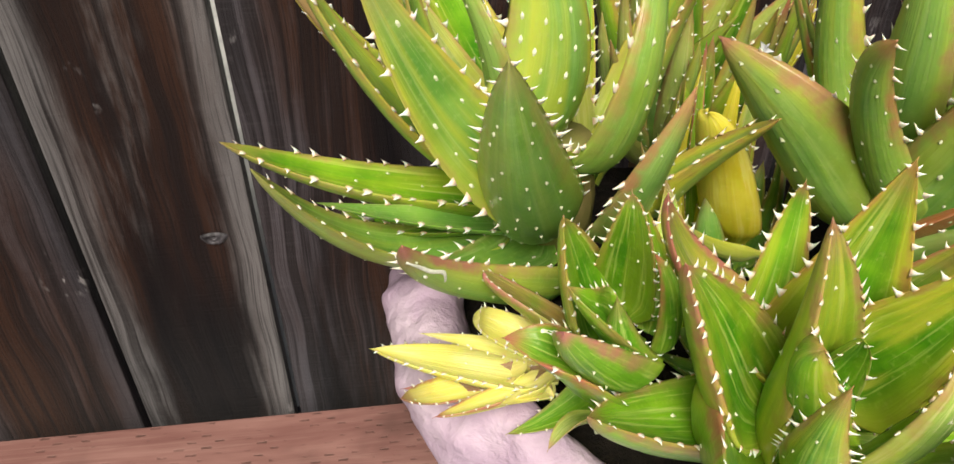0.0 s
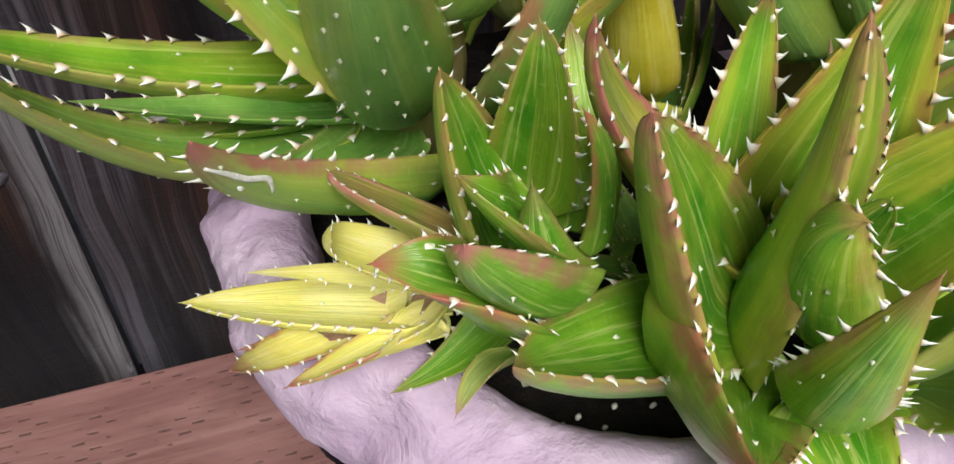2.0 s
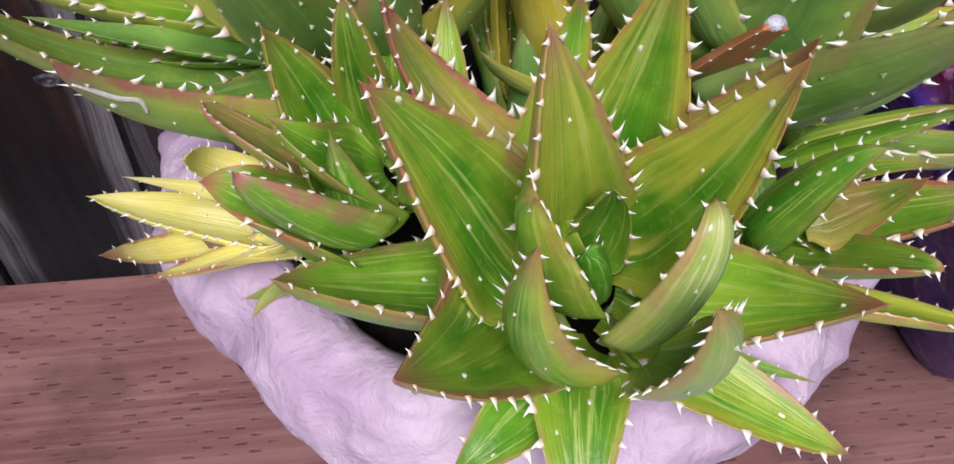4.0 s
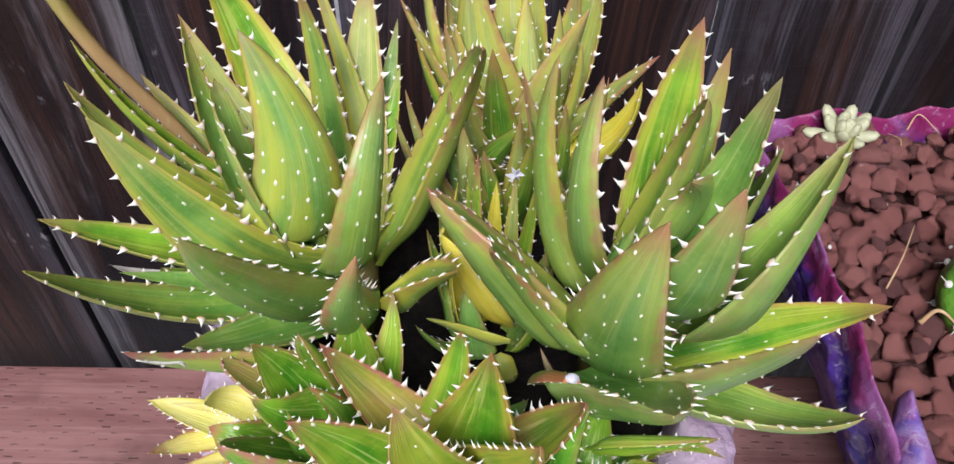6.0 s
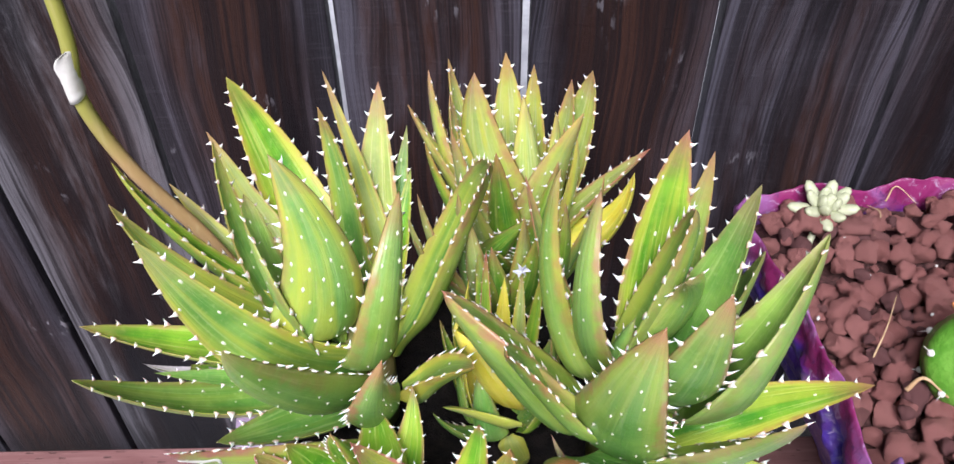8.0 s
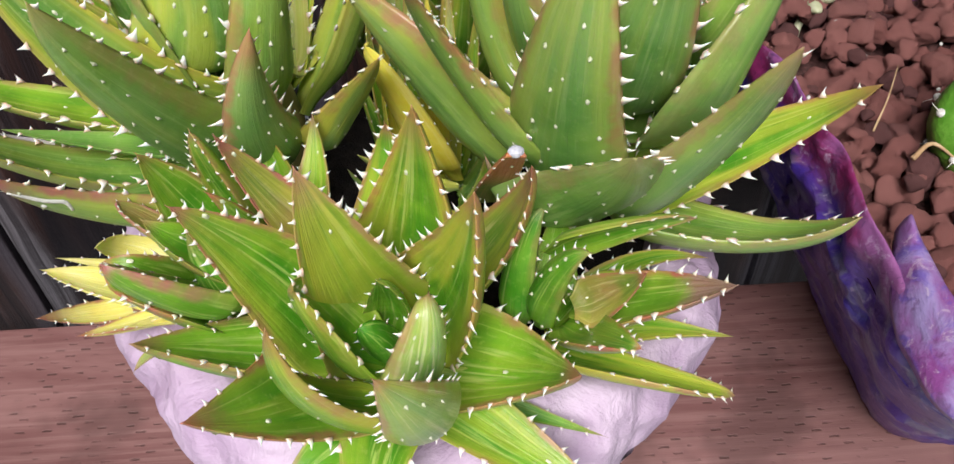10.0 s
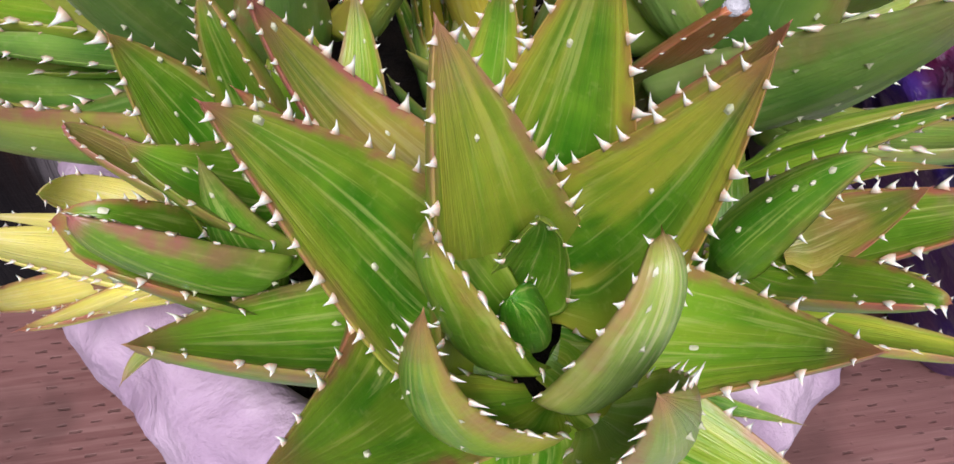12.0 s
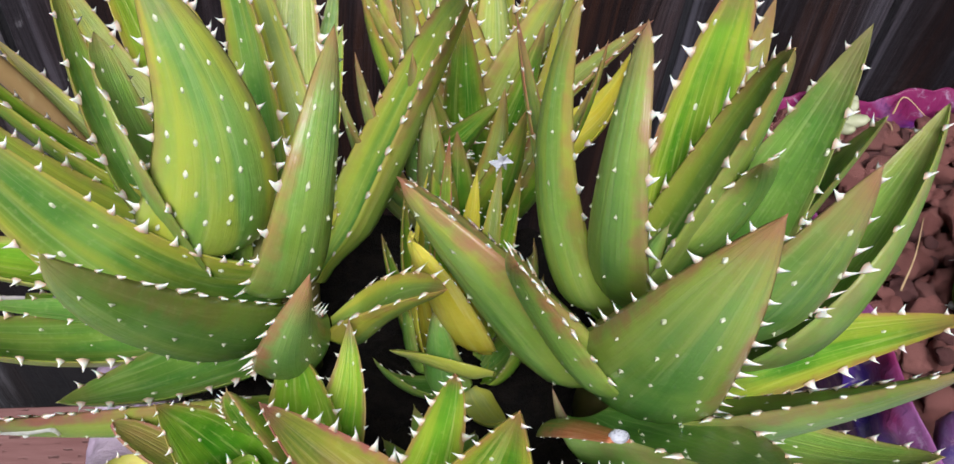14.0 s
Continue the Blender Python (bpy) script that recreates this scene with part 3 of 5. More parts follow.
def lay_rock(x, y, z, s):
    ob = part("rock", rock_meshes[rng.randrange(12)], bed)
    ob.location = (x, y, z + 0.009 * smooth01((y - 0.04) / 0.09))
    ob.scale = (s * rng.uniform(0.9, 1.4), s * rng.uniform(0.8, 1.1), s * rng.uniform(0.75, 0.95))
    ob.rotation_euler = (rng.uniform(-0.5, 0.5), rng.uniform(-0.5, 0.5), rng.uniform(0, 6.28))


STEP = 0.0146
for i in range(-12, 12):
    for j in range(-13, 13):
        x, y = (i + 0.5 * (j % 2)) * STEP + rng.uniform(-0.004, 0.004), j * STEP * 0.9 + rng.uniform(-0.004, 0.004)
        if inside(x, y, 0.90) and x < 0.10:
            lay_rock(x, y, 0.010 + rng.uniform(-0.006, 0.006), rng.choice((0.0070, 0.0082, 0.0094, 0.0110)) * rng.uniform(0.92, 1.1))
for _ in range(230):
    x, y = rng.uniform(-0.17, 0.09), rng.uniform(-0.16, 0.16)
    if inside(x, y, 0.88):
        lay_rock(x, y, 0.018 + rng.uniform(-0.003, 0.003), rng.uniform(0.0028, 0.0072))
# crumbs of perlite between the rocks
crumbs = bmesh.new()
for _ in range(34):
    x, y = rng.uniform(-0.16, 0.06), rng.uniform(-0.15, 0.14)
    if inside(x, y, 0.88):
        m = pose(x, y, 0.016 + rng.uniform(-0.002, 0.004), rng.uniform(0, 90), 0, rng.uniform(0, 90)) @ Matrix.Diagonal((rng.uniform(0.001, 0.0026), 0.0013, 0.001, 1))
        bmesh.ops.create_icosphere(crumbs, subdivisions=1, radius=1.0, matrix=m)
ob = tagged(new("perlite", from_bm("perlite", crumbs, M_PERLITE)), "crumbs of white perlite between the lava rocks", "perlite", kind="stuff")
ob.location = bed.location


specks = bmesh.new()
for _ in range(18):
    x, y = rng.uniform(-0.085, 0.0), rng.uniform(-0.125, -0.085)
    m = pose(x, y, 0.271 + rng.uniform(0.0, 0.005), rng.uniform(0, 90), 0, rng.uniform(0, 90)) @ Matrix.Diagonal((rng.uniform(0.0008, 0.0018), 0.001, 0.0008, 1))
    bmesh.ops.create_icosphere(specks, subdivisions=1, radius=1.0, matrix=m)
ob = tagged(new("perlite", from_bm("perlite", specks, M_PERLITE)), "white perlite specks on the dark soil of the bowl", "perlite", kind="stuff")
ob.location = POT


def straw(points, r):
    ob = new("dry_straw", tube("dry_straw", curve_points(points, 14), [r * (1 - 0.6 * i / 13) for i in range(14)], M_STRAW, 6))
    return tagged(ob, "thin dry straw stalk lying on the lava rocks", "straw", "straws on the rocks")


straw([(0.397, 0.352, 0.208), (0.409, 0.369, 0.216), (0.423, 0.393, 0.220)], 0.0007)
straw([(0.437, 0.462, 0.207), (0.445, 0.479, 0.213), (0.441, 0.494, 0.208)], 0.0006)
straw([(0.405, 0.323, 0.213), (0.416, 0.328, 0.218), (0.428, 0.317, 0.213)], 0.0016)
straw([(0.460, 0.502, 0.204), (0.470, 0.512, 0.210), (0.482, 0.499, 0.204)], 0.0007)


# ---- the aloes ----
leaf_rng = random.Random(77)


def spike(verts, faces, uvs, at, way, along, size, wide, bend):
    """A small curved thorn; its UV runs from foot to point."""
    way, along = way.normalized(), (along - way * along.dot(way)).normalized()
    cross = way.cross(along)
    n0, ring = len(verts), 5
    for lev, rad in ((-0.15, 1.0), (0.4, 0.42)):
        for j in range(ring):
            q = 2 * math.pi * j / ring
            c = at + way * size * lev + along * (bend * size * max(0, lev) ** 2)
            verts.append(c + along * math.cos(q) * wide * rad * (1.45 if lev < 0 else 1.15) + cross * math.sin(q) * wide * rad * 0.75)
    verts.append(at + way * size + along * bend * size)
    for j in range(ring):
        k = (j + 1) % ring
        faces.append((n0 + j, n0 + k, n0 + ring + k, n0 + ring + j))
        uvs.extend([(0, 0), (0, 0), (0, 0.5), (0, 0.5)])
        faces.append((n0 + ring + j, n0 + ring + k, n0 + 2 * ring))
        uvs.extend([(0, 0.5), (0, 0.5), (0, 1)])


def tooth_mesh(bend):
    tv, tf, tu = [], [], []
    spike(tv, tf, tu, Vector((0, 0, 0)), Vector((0, 0, 1)), Vector((1, 0, 0)), 1.0, 0.31, bend)
    me = mesh_of("tooth", tv, tf, M_TOOTH)
    set_uv(me, "run", tu)
    return me


TOOTH_MESHES = [tooth_mesh(b) for b in (0.10, 0.22, 0.34, 0.45)]


class Rosette:
    def __init__(self, base, axis, label, group="aloe rosettes in the lilac bowl"):
        self.base, self.axis = Vector(base), Vector(axis).normalized()
        self.root = thing("aloe_plant", base, label, "aloe", group)

    def leaf(self, tip, w, arc=0.15, twist=0.0, az=None, cup=0.3, thick=0.26, h=0.0, out=0.010, mat=None, red=0.45, yel=0.3,
             dots=16, tooth=0.0041, gap=0.0094, cut=1.0, start=None, sway=0.0, peak=0.22, tri=0.0, taper=None, via=None, side=None, label=""):
        """One leaf from the stem to tip. w: greatest width; tri: 1 for an evenly tapered leaf; arc: how far it bows outwards; az: the side of the stem that it grows from;
        cup: how deeply the inner face is channelled; cut: where it ends; sway: sideways bow; via: a point that it bellies out through;
        side: the direction across the leaf; taper: as tri, for this leaf alone."""
        mat = mat or M_BIG
        r = leaf_rng
        tip = Vector(tip) - self.base
        ax = self.axis
        if az is None:
            rad = tip - ax * tip.dot(ax)
            rad = rad.normalized()
        else:
            rad = Vector((math.cos(radians(az)), math.sin(radians(az)), 0))
            rad = (rad - ax * rad.dot(ax)).normalized()
        b = (Vector(start) - self.base) if start else rad * out + ax * h
        chord = tip - b
        length = chord.length
        d = chord.normalized()
        side0 = Vector(side) if side else ax.cross(rad)
        tri = tri if taper is None else taper
        sc = (side0 - d * side0.dot(d)).normalized()
        nc = d.cross(sc)
        turn = Matrix.Rotation(radians(twist), 3, d)
        ctrl = b + chord * 0.40 - (turn @ nc) * arc * length + (turn @ sc) * sway * length
        if via:
            ctrl = (Vector(via) - self.base - b * 0.3025 - tip * 0.2025) / 0.495
        NS, NA = 34, 12

        def spine(s):
            p = b * (1 - s) ** 2 + ctrl * 2 * s * (1 - s) + tip * s * s
            t = ((ctrl - b) * (1 - s) + (tip - ctrl) * s).normalized()
            sd = turn @ side0
            sd = (sd - t * sd.dot(t)).normalized()
            return p, t, sd, t.cross(sd)

        wob = [r.uniform(0, 6.28) for _ in range(4)]

        def half(s):
            f = (0.45 + 0.55 * smooth01(s / 0.14)) * (0.86 + 0.14 * smooth01(s / peak)) * max(0.0, 1 - s) ** (0.80 + 0.2 * tri) * (1 + (0.55 - 0.35 * tri) * s)
            return 0.5 * w * f * (1 + 0.02 * math.sin(9 * s + wob[0]))

        def surface(s, x, outer):
            p, t, sd, n = spine(s)
            a = half(s)
            c = cup * a * (1 - 0.35 * s)
            th = thick * w * (max(0.0, 1 - s) ** 0.55) * (0.75 + 0.25 * smooth01(s / 0.3)) * (0.45 + 0.55 * smooth01(s / 0.14))
            y = -c * (1 - x * x)
            if outer:
                y -= th * max(0.0, 1 - abs(x) ** 2.3) ** 0.62
            y += 0.02 * a * math.sin(5 * s + wob[1] + 2 * x)
            return p + sd * a * x + n * y

        verts, faces, us = [], [], []
        xs = [-math.cos(math.pi * i / NA) for i in range(NA + 1)]
        ring = [(x, False, (x + 1) / 2) for x in xs] + [(x, True, 1 + (1 - x) / 2) for x in xs[1:-1][::-1]]
        M = len(ring)
        end = min(cut, 0.992)
        ss = [end * (i / NS) for i in range(NS + 1)]
        for s in ss:
            for x, o, u in ring:
                verts.append(surface(s, x, o))
        run, tone = [], []
        uu = [u for _, _, u in ring] + [2.0]
        for i in range(NS):
            for j in range(M):
                k = (j + 1) % M
                faces.append((i * M + j, i * M + k, (i + 1) * M + k, (i + 1) * M + j))
                run += [(uu[j], ss[i] / cut), (uu[j + 1], ss[i] / cut), (uu[j + 1], ss[i + 1] / cut), (uu[j], ss[i + 1] / cut)]
        cap = len(verts)
        p, t, sd, n = spine(end)
        verts.append(p + t * (0.002 if cut >= 1 else 0.0) - n * 0.25 * half(end))
        for j in range(M):
            faces.append((NS * M + j, NS * M + (j + 1) % M, cap))
            run += [(uu[j], end), (uu[j + 1], end), (uu[j], 1.0 if cut >= 1 else end)]
        tone = [(red, yel)] * len(run)
        me = mesh_of("leaf", verts, faces, mat)
        set_uv(me, "run", run)
        set_uv(me, "tone", tone)
        ob = part("leaf", me, self.root, label)
        # white thorns along both margins
        tooth *= min(1.0, (w / 0.030) ** 0.7)
        if tooth > 0:
            count = max(4, int(length * 0.92 / gap))
            for sgn in (-1, 1):
                for i in range(count):
                    s = 0.06 + (end * 0.985 - 0.06) * (i + r.uniform(-0.22, 0.22) + (0.25 if sgn > 0 else 0)) / (count - 0.5)
                    if not 0.02 < s < end:
                        continue
                    p, t, sd, n = spine(s)
                    at = surface(s, sgn * 0.99, False)
                    size = tooth * r.uniform(0.65, 1.15) * (0.75 + 0.4 * math.sin(math.pi * min(1, s * 1.1)))
                    way = sd * sgn + t * r.uniform(0.15, 0.5) + n * r.uniform(-0.05, 0.35)
                    way.normalize()
                    along = (t - way * t.dot(way)).normalized()
                    thorn = part("tooth", r.choice(TOOTH_MESHES), ob)
                    thorn.matrix_basis = Matrix.Translation(at) @ Matrix((along, way.cross(along), way)).transposed().to_4x4() @ Matrix.Diagonal((size * 1.16, size * 0.85, size * 1.06, 1))
        if dots:
            dv, df, du = [], [], []
            placed = []
            for i in range(int(dots * 1.45)):
                # evenly strewn: the candidate farthest from those already there
                best = None
                for _ in range(9):
                    s, x, outer = r.uniform(0.07, 0.88 * end), r.uniform(-0.82, 0.82), r.random() < 0.72
                    here = (s * length, x * half(s))
                    gap_to = min([math.hypot(here[0] - q[0], here[1] - q[1]) for q in placed if q[2] == outer] or [1.0])
                    if best is None or gap_to > best[0]:
                        best = (gap_to, s, x, outer, here)
                _, s, x, outer, here = best
                placed.append((*here, outer))
                p, t, sd, n = spine(s)
                at = surface(s, x, outer)
                up = (at - surface(s, x * 0.9, not outer)).normalized() if outer else n
                size = r.uniform(0.0005, 0.0012) * (1.0 if w > 0.03 else 0.7)
                spike(dv, df, du, at, up, t, size, r.uniform(0.0007, 0.0012) * (1.15 if w > 0.035 else 0.85), 0.3)
            dm = mesh_of("spot_texture", dv, df, M_DOT)
            set_uv(dm, "run", du)
            tagged(part("spot_texture", dm, ob, "small white raised spots"), kind="stuff")
        self.surface, self.end = surface, spine(end) + (half(end),)
        return ob

left = Rosette((0.0890, 0.3059, 0.2754), (0, -0.05, 1), "large green aloe rosette with white-toothed fleshy leaves, leaning outwards")
stem = tube("stem", [(0, 0, -0.05), (0, 0, 0.0), (0, -0.003, 0.03)], [0.014, 0.015, 0.011], M_STEM, 12)
part("stem", stem, left.root)
left.leaf((0.0608, 0.3064, 0.4142), 0.0483, start=(0.0616, 0.2917, 0.3123), via=(0.0763, 0.2929, 0.3548), side=(0.94, 0.33, 0.08), taper=0.06, thick=0.22, dots=34, red=0.4, yel=0.55, cup=0.15)
left.leaf((0.0099, 0.2699, 0.4007), 0.0414, start=(0.0927, 0.2894, 0.2873), via=(0.0563, 0.2717, 0.3168), side=(-0.70, -0.38, -0.61), taper=-0.25, thick=0.26, dots=24, red=0.35, yel=0.55, cup=0.2)
left.leaf((-0.0129, 0.3038, 0.3901), 0.0356, start=(0.0802, 0.3087, 0.2824), via=(0.0338, 0.3022, 0.3161), side=(-0.07, -1.00, -0.05), taper=-0.00, thick=0.26, dots=14, red=0.45, yel=0.5)
left.leaf((-0.0230, 0.3384, 0.3860), 0.0259, start=(0.0905, 0.3231, 0.2898), via=(0.0292, 0.3257, 0.3231), side=(0.11, -0.87, 0.49), taper=-0.05, thick=0.25, dots=10, red=0.3, yel=0.35, mat=M_STRIPED, cup=0.5)
left.leaf((-0.0456, 0.2943, 0.3196), 0.0314, start=(0.0768, 0.3102, 0.2765), via=(0.0190, 0.3087, 0.2853), side=(0.09, -1.00, 0.03), taper=-0.16, thick=0.26, dots=12, red=0.35, yel=0.3, mat=M_STRIPED, cup=0.62)
left.leaf((-0.0273, 0.2463, 0.3409), 0.0310, start=(0.0724, 0.3115, 0.2624), via=(0.0233, 0.2892, 0.2681), side=(0.37, -0.93, 0.00), taper=-0.21, thick=0.28, dots=12, red=0.35, yel=0.25, cup=0.62)
left.leaf((0.0517, 0.2243, 0.3866), 0.0469, start=(0.0800, 0.3069, 0.2652), via=(0.0628, 0.2585, 0.3308), side=(0.92, -0.30, 0.23), taper=0.6, thick=0.43, dots=30, red=0.35, yel=0.15)
left.leaf((0.1094, 0.2315, 0.3693), 0.0320, start=(0.0990, 0.2740, 0.2860), via=(0.0985, 0.2460, 0.3230), side=(0.79, 0.55, 0.29), taper=0.1, thick=0.36, cup=0.2, dots=16, red=0.8, yel=0.05)
left.leaf((0.1146, 0.3031, 0.3950), 0.0357, start=(0.0911, 0.2945, 0.3009), via=(0.1018, 0.2735, 0.3467), side=(0.59, 0.80, -0.13), taper=-0.19, thick=0.27, dots=24, red=0.6, yel=0.2)
left.leaf((0.1545, 0.3084, 0.4052), 0.0325, start=(0.1003, 0.3084, 0.2776), via=(0.1340, 0.3393, 0.3415), side=(-0.11, 0.99, 0.05), taper=-0.02, thick=0.26, dots=18, red=0.75, yel=0.5, cup=0.6)
left.leaf((0.0198, 0.4011, 0.3905), 0.0453, start=(0.0872, 0.3118, 0.2815), via=(0.0546, 0.3656, 0.3268), side=(-0.78, -0.62, 0.08), taper=-0.22, thick=0.26, dots=8, red=0.3, yel=0.5, mat=M_STRIPED)
left.leaf((0.0703, 0.3991, 0.3958), 0.0203, start=(0.1021, 0.3191, 0.2902), via=(0.0974, 0.3518, 0.3143), side=(-0.89, -0.41, 0.22), taper=0.09, thick=0.26, dots=10, red=0.5, yel=0.7, mat=M_PALE)
left.leaf((0.0746, 0.3542, 0.4041), 0.0257, start=(0.0851, 0.3115, 0.2900), via=(0.0830, 0.3402, 0.3377), side=(-0.86, 0.42, -0.28), taper=-0.07, thick=0.26, dots=16, red=0.6, yel=0.35)
left.leaf((0.0975, 0.4069, 0.3824), 0.0352, start=(0.0917, 0.3146, 0.2848), via=(0.0931, 0.3603, 0.3200), side=(-0.99, 0.11, -0.02), taper=-0.07, thick=0.26, dots=8, red=0.6, yel=0.3, mat=M_PALE)
left.leaf((0.0251, 0.3433, 0.3948), 0.0266, start=(0.0756, 0.3055, 0.2867), via=(0.0445, 0.3170, 0.3189), side=(-0.35, -0.93, 0.12), taper=-0.06, thick=0.26, dots=16, red=0.5, yel=0.25)
left.leaf((0.0406, 0.3223, 0.3784), 0.0332, start=(0.0731, 0.3037, 0.2874), via=(0.0613, 0.2913, 0.3508), side=(0.10, -0.99, 0.03), taper=-0.11, thick=0.25, dots=18, red=0.45, yel=0.1)
scar_leaf = left.leaf((0.0188, 0.2158, 0.3298), 0.0311, start=(0.0879, 0.2635, 0.2645), via=(0.0420, 0.2437, 0.2898), side=(0.66, -0.39, 0.64), taper=-0.03, thick=0.26, dots=10, red=1.0, yel=0.3)
scar_surface = left.surface
left.leaf((0.1459, 0.2442, 0.3475), 0.0299, start=(0.1074, 0.2767, 0.2891), via=(0.1248, 0.2718, 0.3107), side=(0.66, 0.75, 0.02), taper=-0.15, thick=0.24, dots=10, red=0.6, yel=0.6, cup=0.55)
left.leaf((0.0109, 0.3764, 0.3745), 0.025, 0.10, az=135, dots=6, red=0.5, yel=0.4, mat=M_PALE, h=0.008)
left.leaf((-0.0202, 0.3833, 0.3346), 0.0278, start=(0.0808, 0.3111, 0.2757), via=(0.0391, 0.3407, 0.2915), side=(-0.58, -0.81, 0.06), taper=-0.01, thick=0.26, dots=4, red=0.4, yel=0.7, mat=M_PALE, label='pale yellow-green leaf')
left.leaf((-0.0122, 0.2830, 0.2964), 0.020, 0.06, dots=0, red=0.1, yel=0.0, mat=M_BIG, h=-0.012, label="low leaf with a dried grey tip")
left.leaf((0.0230, 0.2493, 0.2862), 0.036, 0.14, dots=8, red=0.3, yel=0.1, h=-0.018)
left.leaf((0.1111, 0.4046, 0.3550), 0.020, 0.10, az=75, dots=10, red=0.3, yel=0.2, h=0.004)
left.leaf((0.1132, 0.3833, 0.3419), 0.020, 0.06, az=60, dots=6, red=0.2, yel=0.5, mat=M_STRIPED, h=0.006)
left.leaf((0.0844, 0.3161, 0.3459), 0.020, 0.05, az=200, dots=4, red=0.3, yel=0.2, h=0.02)
left.leaf((-0.0130, 0.3010, 0.2790), 0.0220, start=(0.0780, 0.3120, 0.2620), via=(0.0280, 0.3060, 0.2640), side=(0.09, -1.00, 0.10), taper=-0.1, thick=0.24, dots=4, red=0.2, yel=0.1, cut=0.86, mat=M_STRIPED, label="dark green low leaf with a withered end")
left.leaf((-0.0260, 0.3000, 0.2815), 0.0105, start=(0.0080, 0.3040, 0.2705), via=(-0.0100, 0.3015, 0.2740), side=(0.09, -0.90, 0.35), taper=0.2, thick=0.12, dots=0, red=0.0, yel=0.0, cup=0.7, tooth=0.0012, gap=0.003, mat=M_ASH, label="dried ash-grey curled leaf tip")

right = Rosette((0.2183, 0.2688, 0.2861), (0.05, -0.05, 1), "large green aloe rosette with broad spotted leaves and purple tips")
part("stem", stem, right.root)
right.leaf((0.2124, 0.2092, 0.4132), 0.0571, start=(0.2168, 0.2583, 0.2750), via=(0.2079, 0.2251, 0.3398), side=(0.83, -0.54, -0.15), taper=0.32, thick=0.19, dots=30, red=0.75, yel=0.25, cup=0.15)
right.leaf((0.1589, 0.2172, 0.3894), 0.0263, start=(0.2059, 0.2358, 0.3014), via=(0.1756, 0.2365, 0.3501), side=(0.43, -0.89, -0.13), taper=-0.08, thick=0.24, dots=20, red=0.8, yel=0.2, cup=0.4)
right.leaf((0.1336, 0.2742, 0.3626), 0.0585, start=(0.2094, 0.2593, 0.2900), via=(0.1697, 0.2641, 0.3352), side=(0.22, -0.88, 0.43), taper=-0.06, thick=0.26, dots=16, red=0.8, yel=0.35, cup=0.4)
right.leaf((0.1838, 0.2956, 0.4123), 0.0350, start=(0.2105, 0.2730, 0.2990), via=(0.1891, 0.2856, 0.3462), side=(0.03, -0.91, 0.41), taper=-0.11, thick=0.26, dots=18, red=0.5, yel=0.35, cup=0.45)
right.leaf((0.1986, 0.2807, 0.4134), 0.0335, start=(0.2169, 0.2837, 0.3009), via=(0.1971, 0.2558, 0.3670), side=(0.17, -0.95, 0.26), taper=-0.25, thick=0.23, dots=16, red=0.7, yel=0.25)
right.leaf((0.2410, 0.3182, 0.4139), 0.0388, start=(0.2331, 0.2730, 0.2972), via=(0.2321, 0.2964, 0.3506), side=(-0.99, 0.02, 0.12), taper=-0.15, thick=0.25, dots=10, red=0.65, yel=0.45, mat=M_STRIPED)
right.leaf((0.2604, 0.3344, 0.3892), 0.0321, start=(0.2256, 0.2769, 0.2930), via=(0.2424, 0.3022, 0.3220), side=(-0.87, 0.50, 0.01), taper=0.05, thick=0.26, dots=10, red=0.7, yel=0.3)
right.leaf((0.2333, 0.2666, 0.4151), 0.0300, start=(0.2080, 0.2703, 0.3115), via=(0.2258, 0.2762, 0.3681), side=(0.10, 0.96, -0.27), taper=-0.06, thick=0.25, cup=0.75, dots=16, red=0.55, yel=0.3)
right.leaf((0.2320, 0.2562, 0.3853), 0.0317, start=(0.2219, 0.2716, 0.3302), via=(0.2367, 0.2733, 0.3582), side=(0.63, 0.64, -0.43), taper=-0.02, thick=0.25, dots=6, red=0.5, yel=0.3)
right.leaf((0.2372, 0.2207, 0.4165), 0.0389, start=(0.2335, 0.2642, 0.3088), via=(0.2311, 0.2318, 0.3509), side=(0.99, -0.08, -0.12), taper=-0.25, thick=0.18, dots=14, red=0.7, yel=0.15, cup=0.15)
right.leaf((0.2652, 0.2861, 0.4101), 0.0431, start=(0.2299, 0.2733, 0.2876), via=(0.2413, 0.2683, 0.3365), side=(-0.48, 0.88, -0.06), taper=-0.08, thick=0.26, dots=6, red=0.45, yel=0.05)
right.leaf((0.2611, 0.2569, 0.4016), 0.0314, start=(0.2365, 0.2648, 0.2922), via=(0.2570, 0.2822, 0.3151), side=(0.26, 0.95, -0.19), taper=-0.05, thick=0.26, dots=8, red=0.4, yel=0.1)
right.leaf((0.2986, 0.2818, 0.3865), 0.0579, start=(0.2482, 0.2929, 0.2975), via=(0.2495, 0.2487, 0.3406), side=(0.12, 0.95, -0.28), taper=0.03, thick=0.28, dots=6, red=0.35, yel=0.15, cup=0.75)
right.leaf((0.2637, 0.1916, 0.3802), 0.0410, start=(0.2270, 0.2406, 0.2820), via=(0.2481, 0.2215, 0.3179), side=(0.96, 0.27, -0.08), taper=-0.25, thick=0.22, dots=16, red=0.55, yel=0.2)
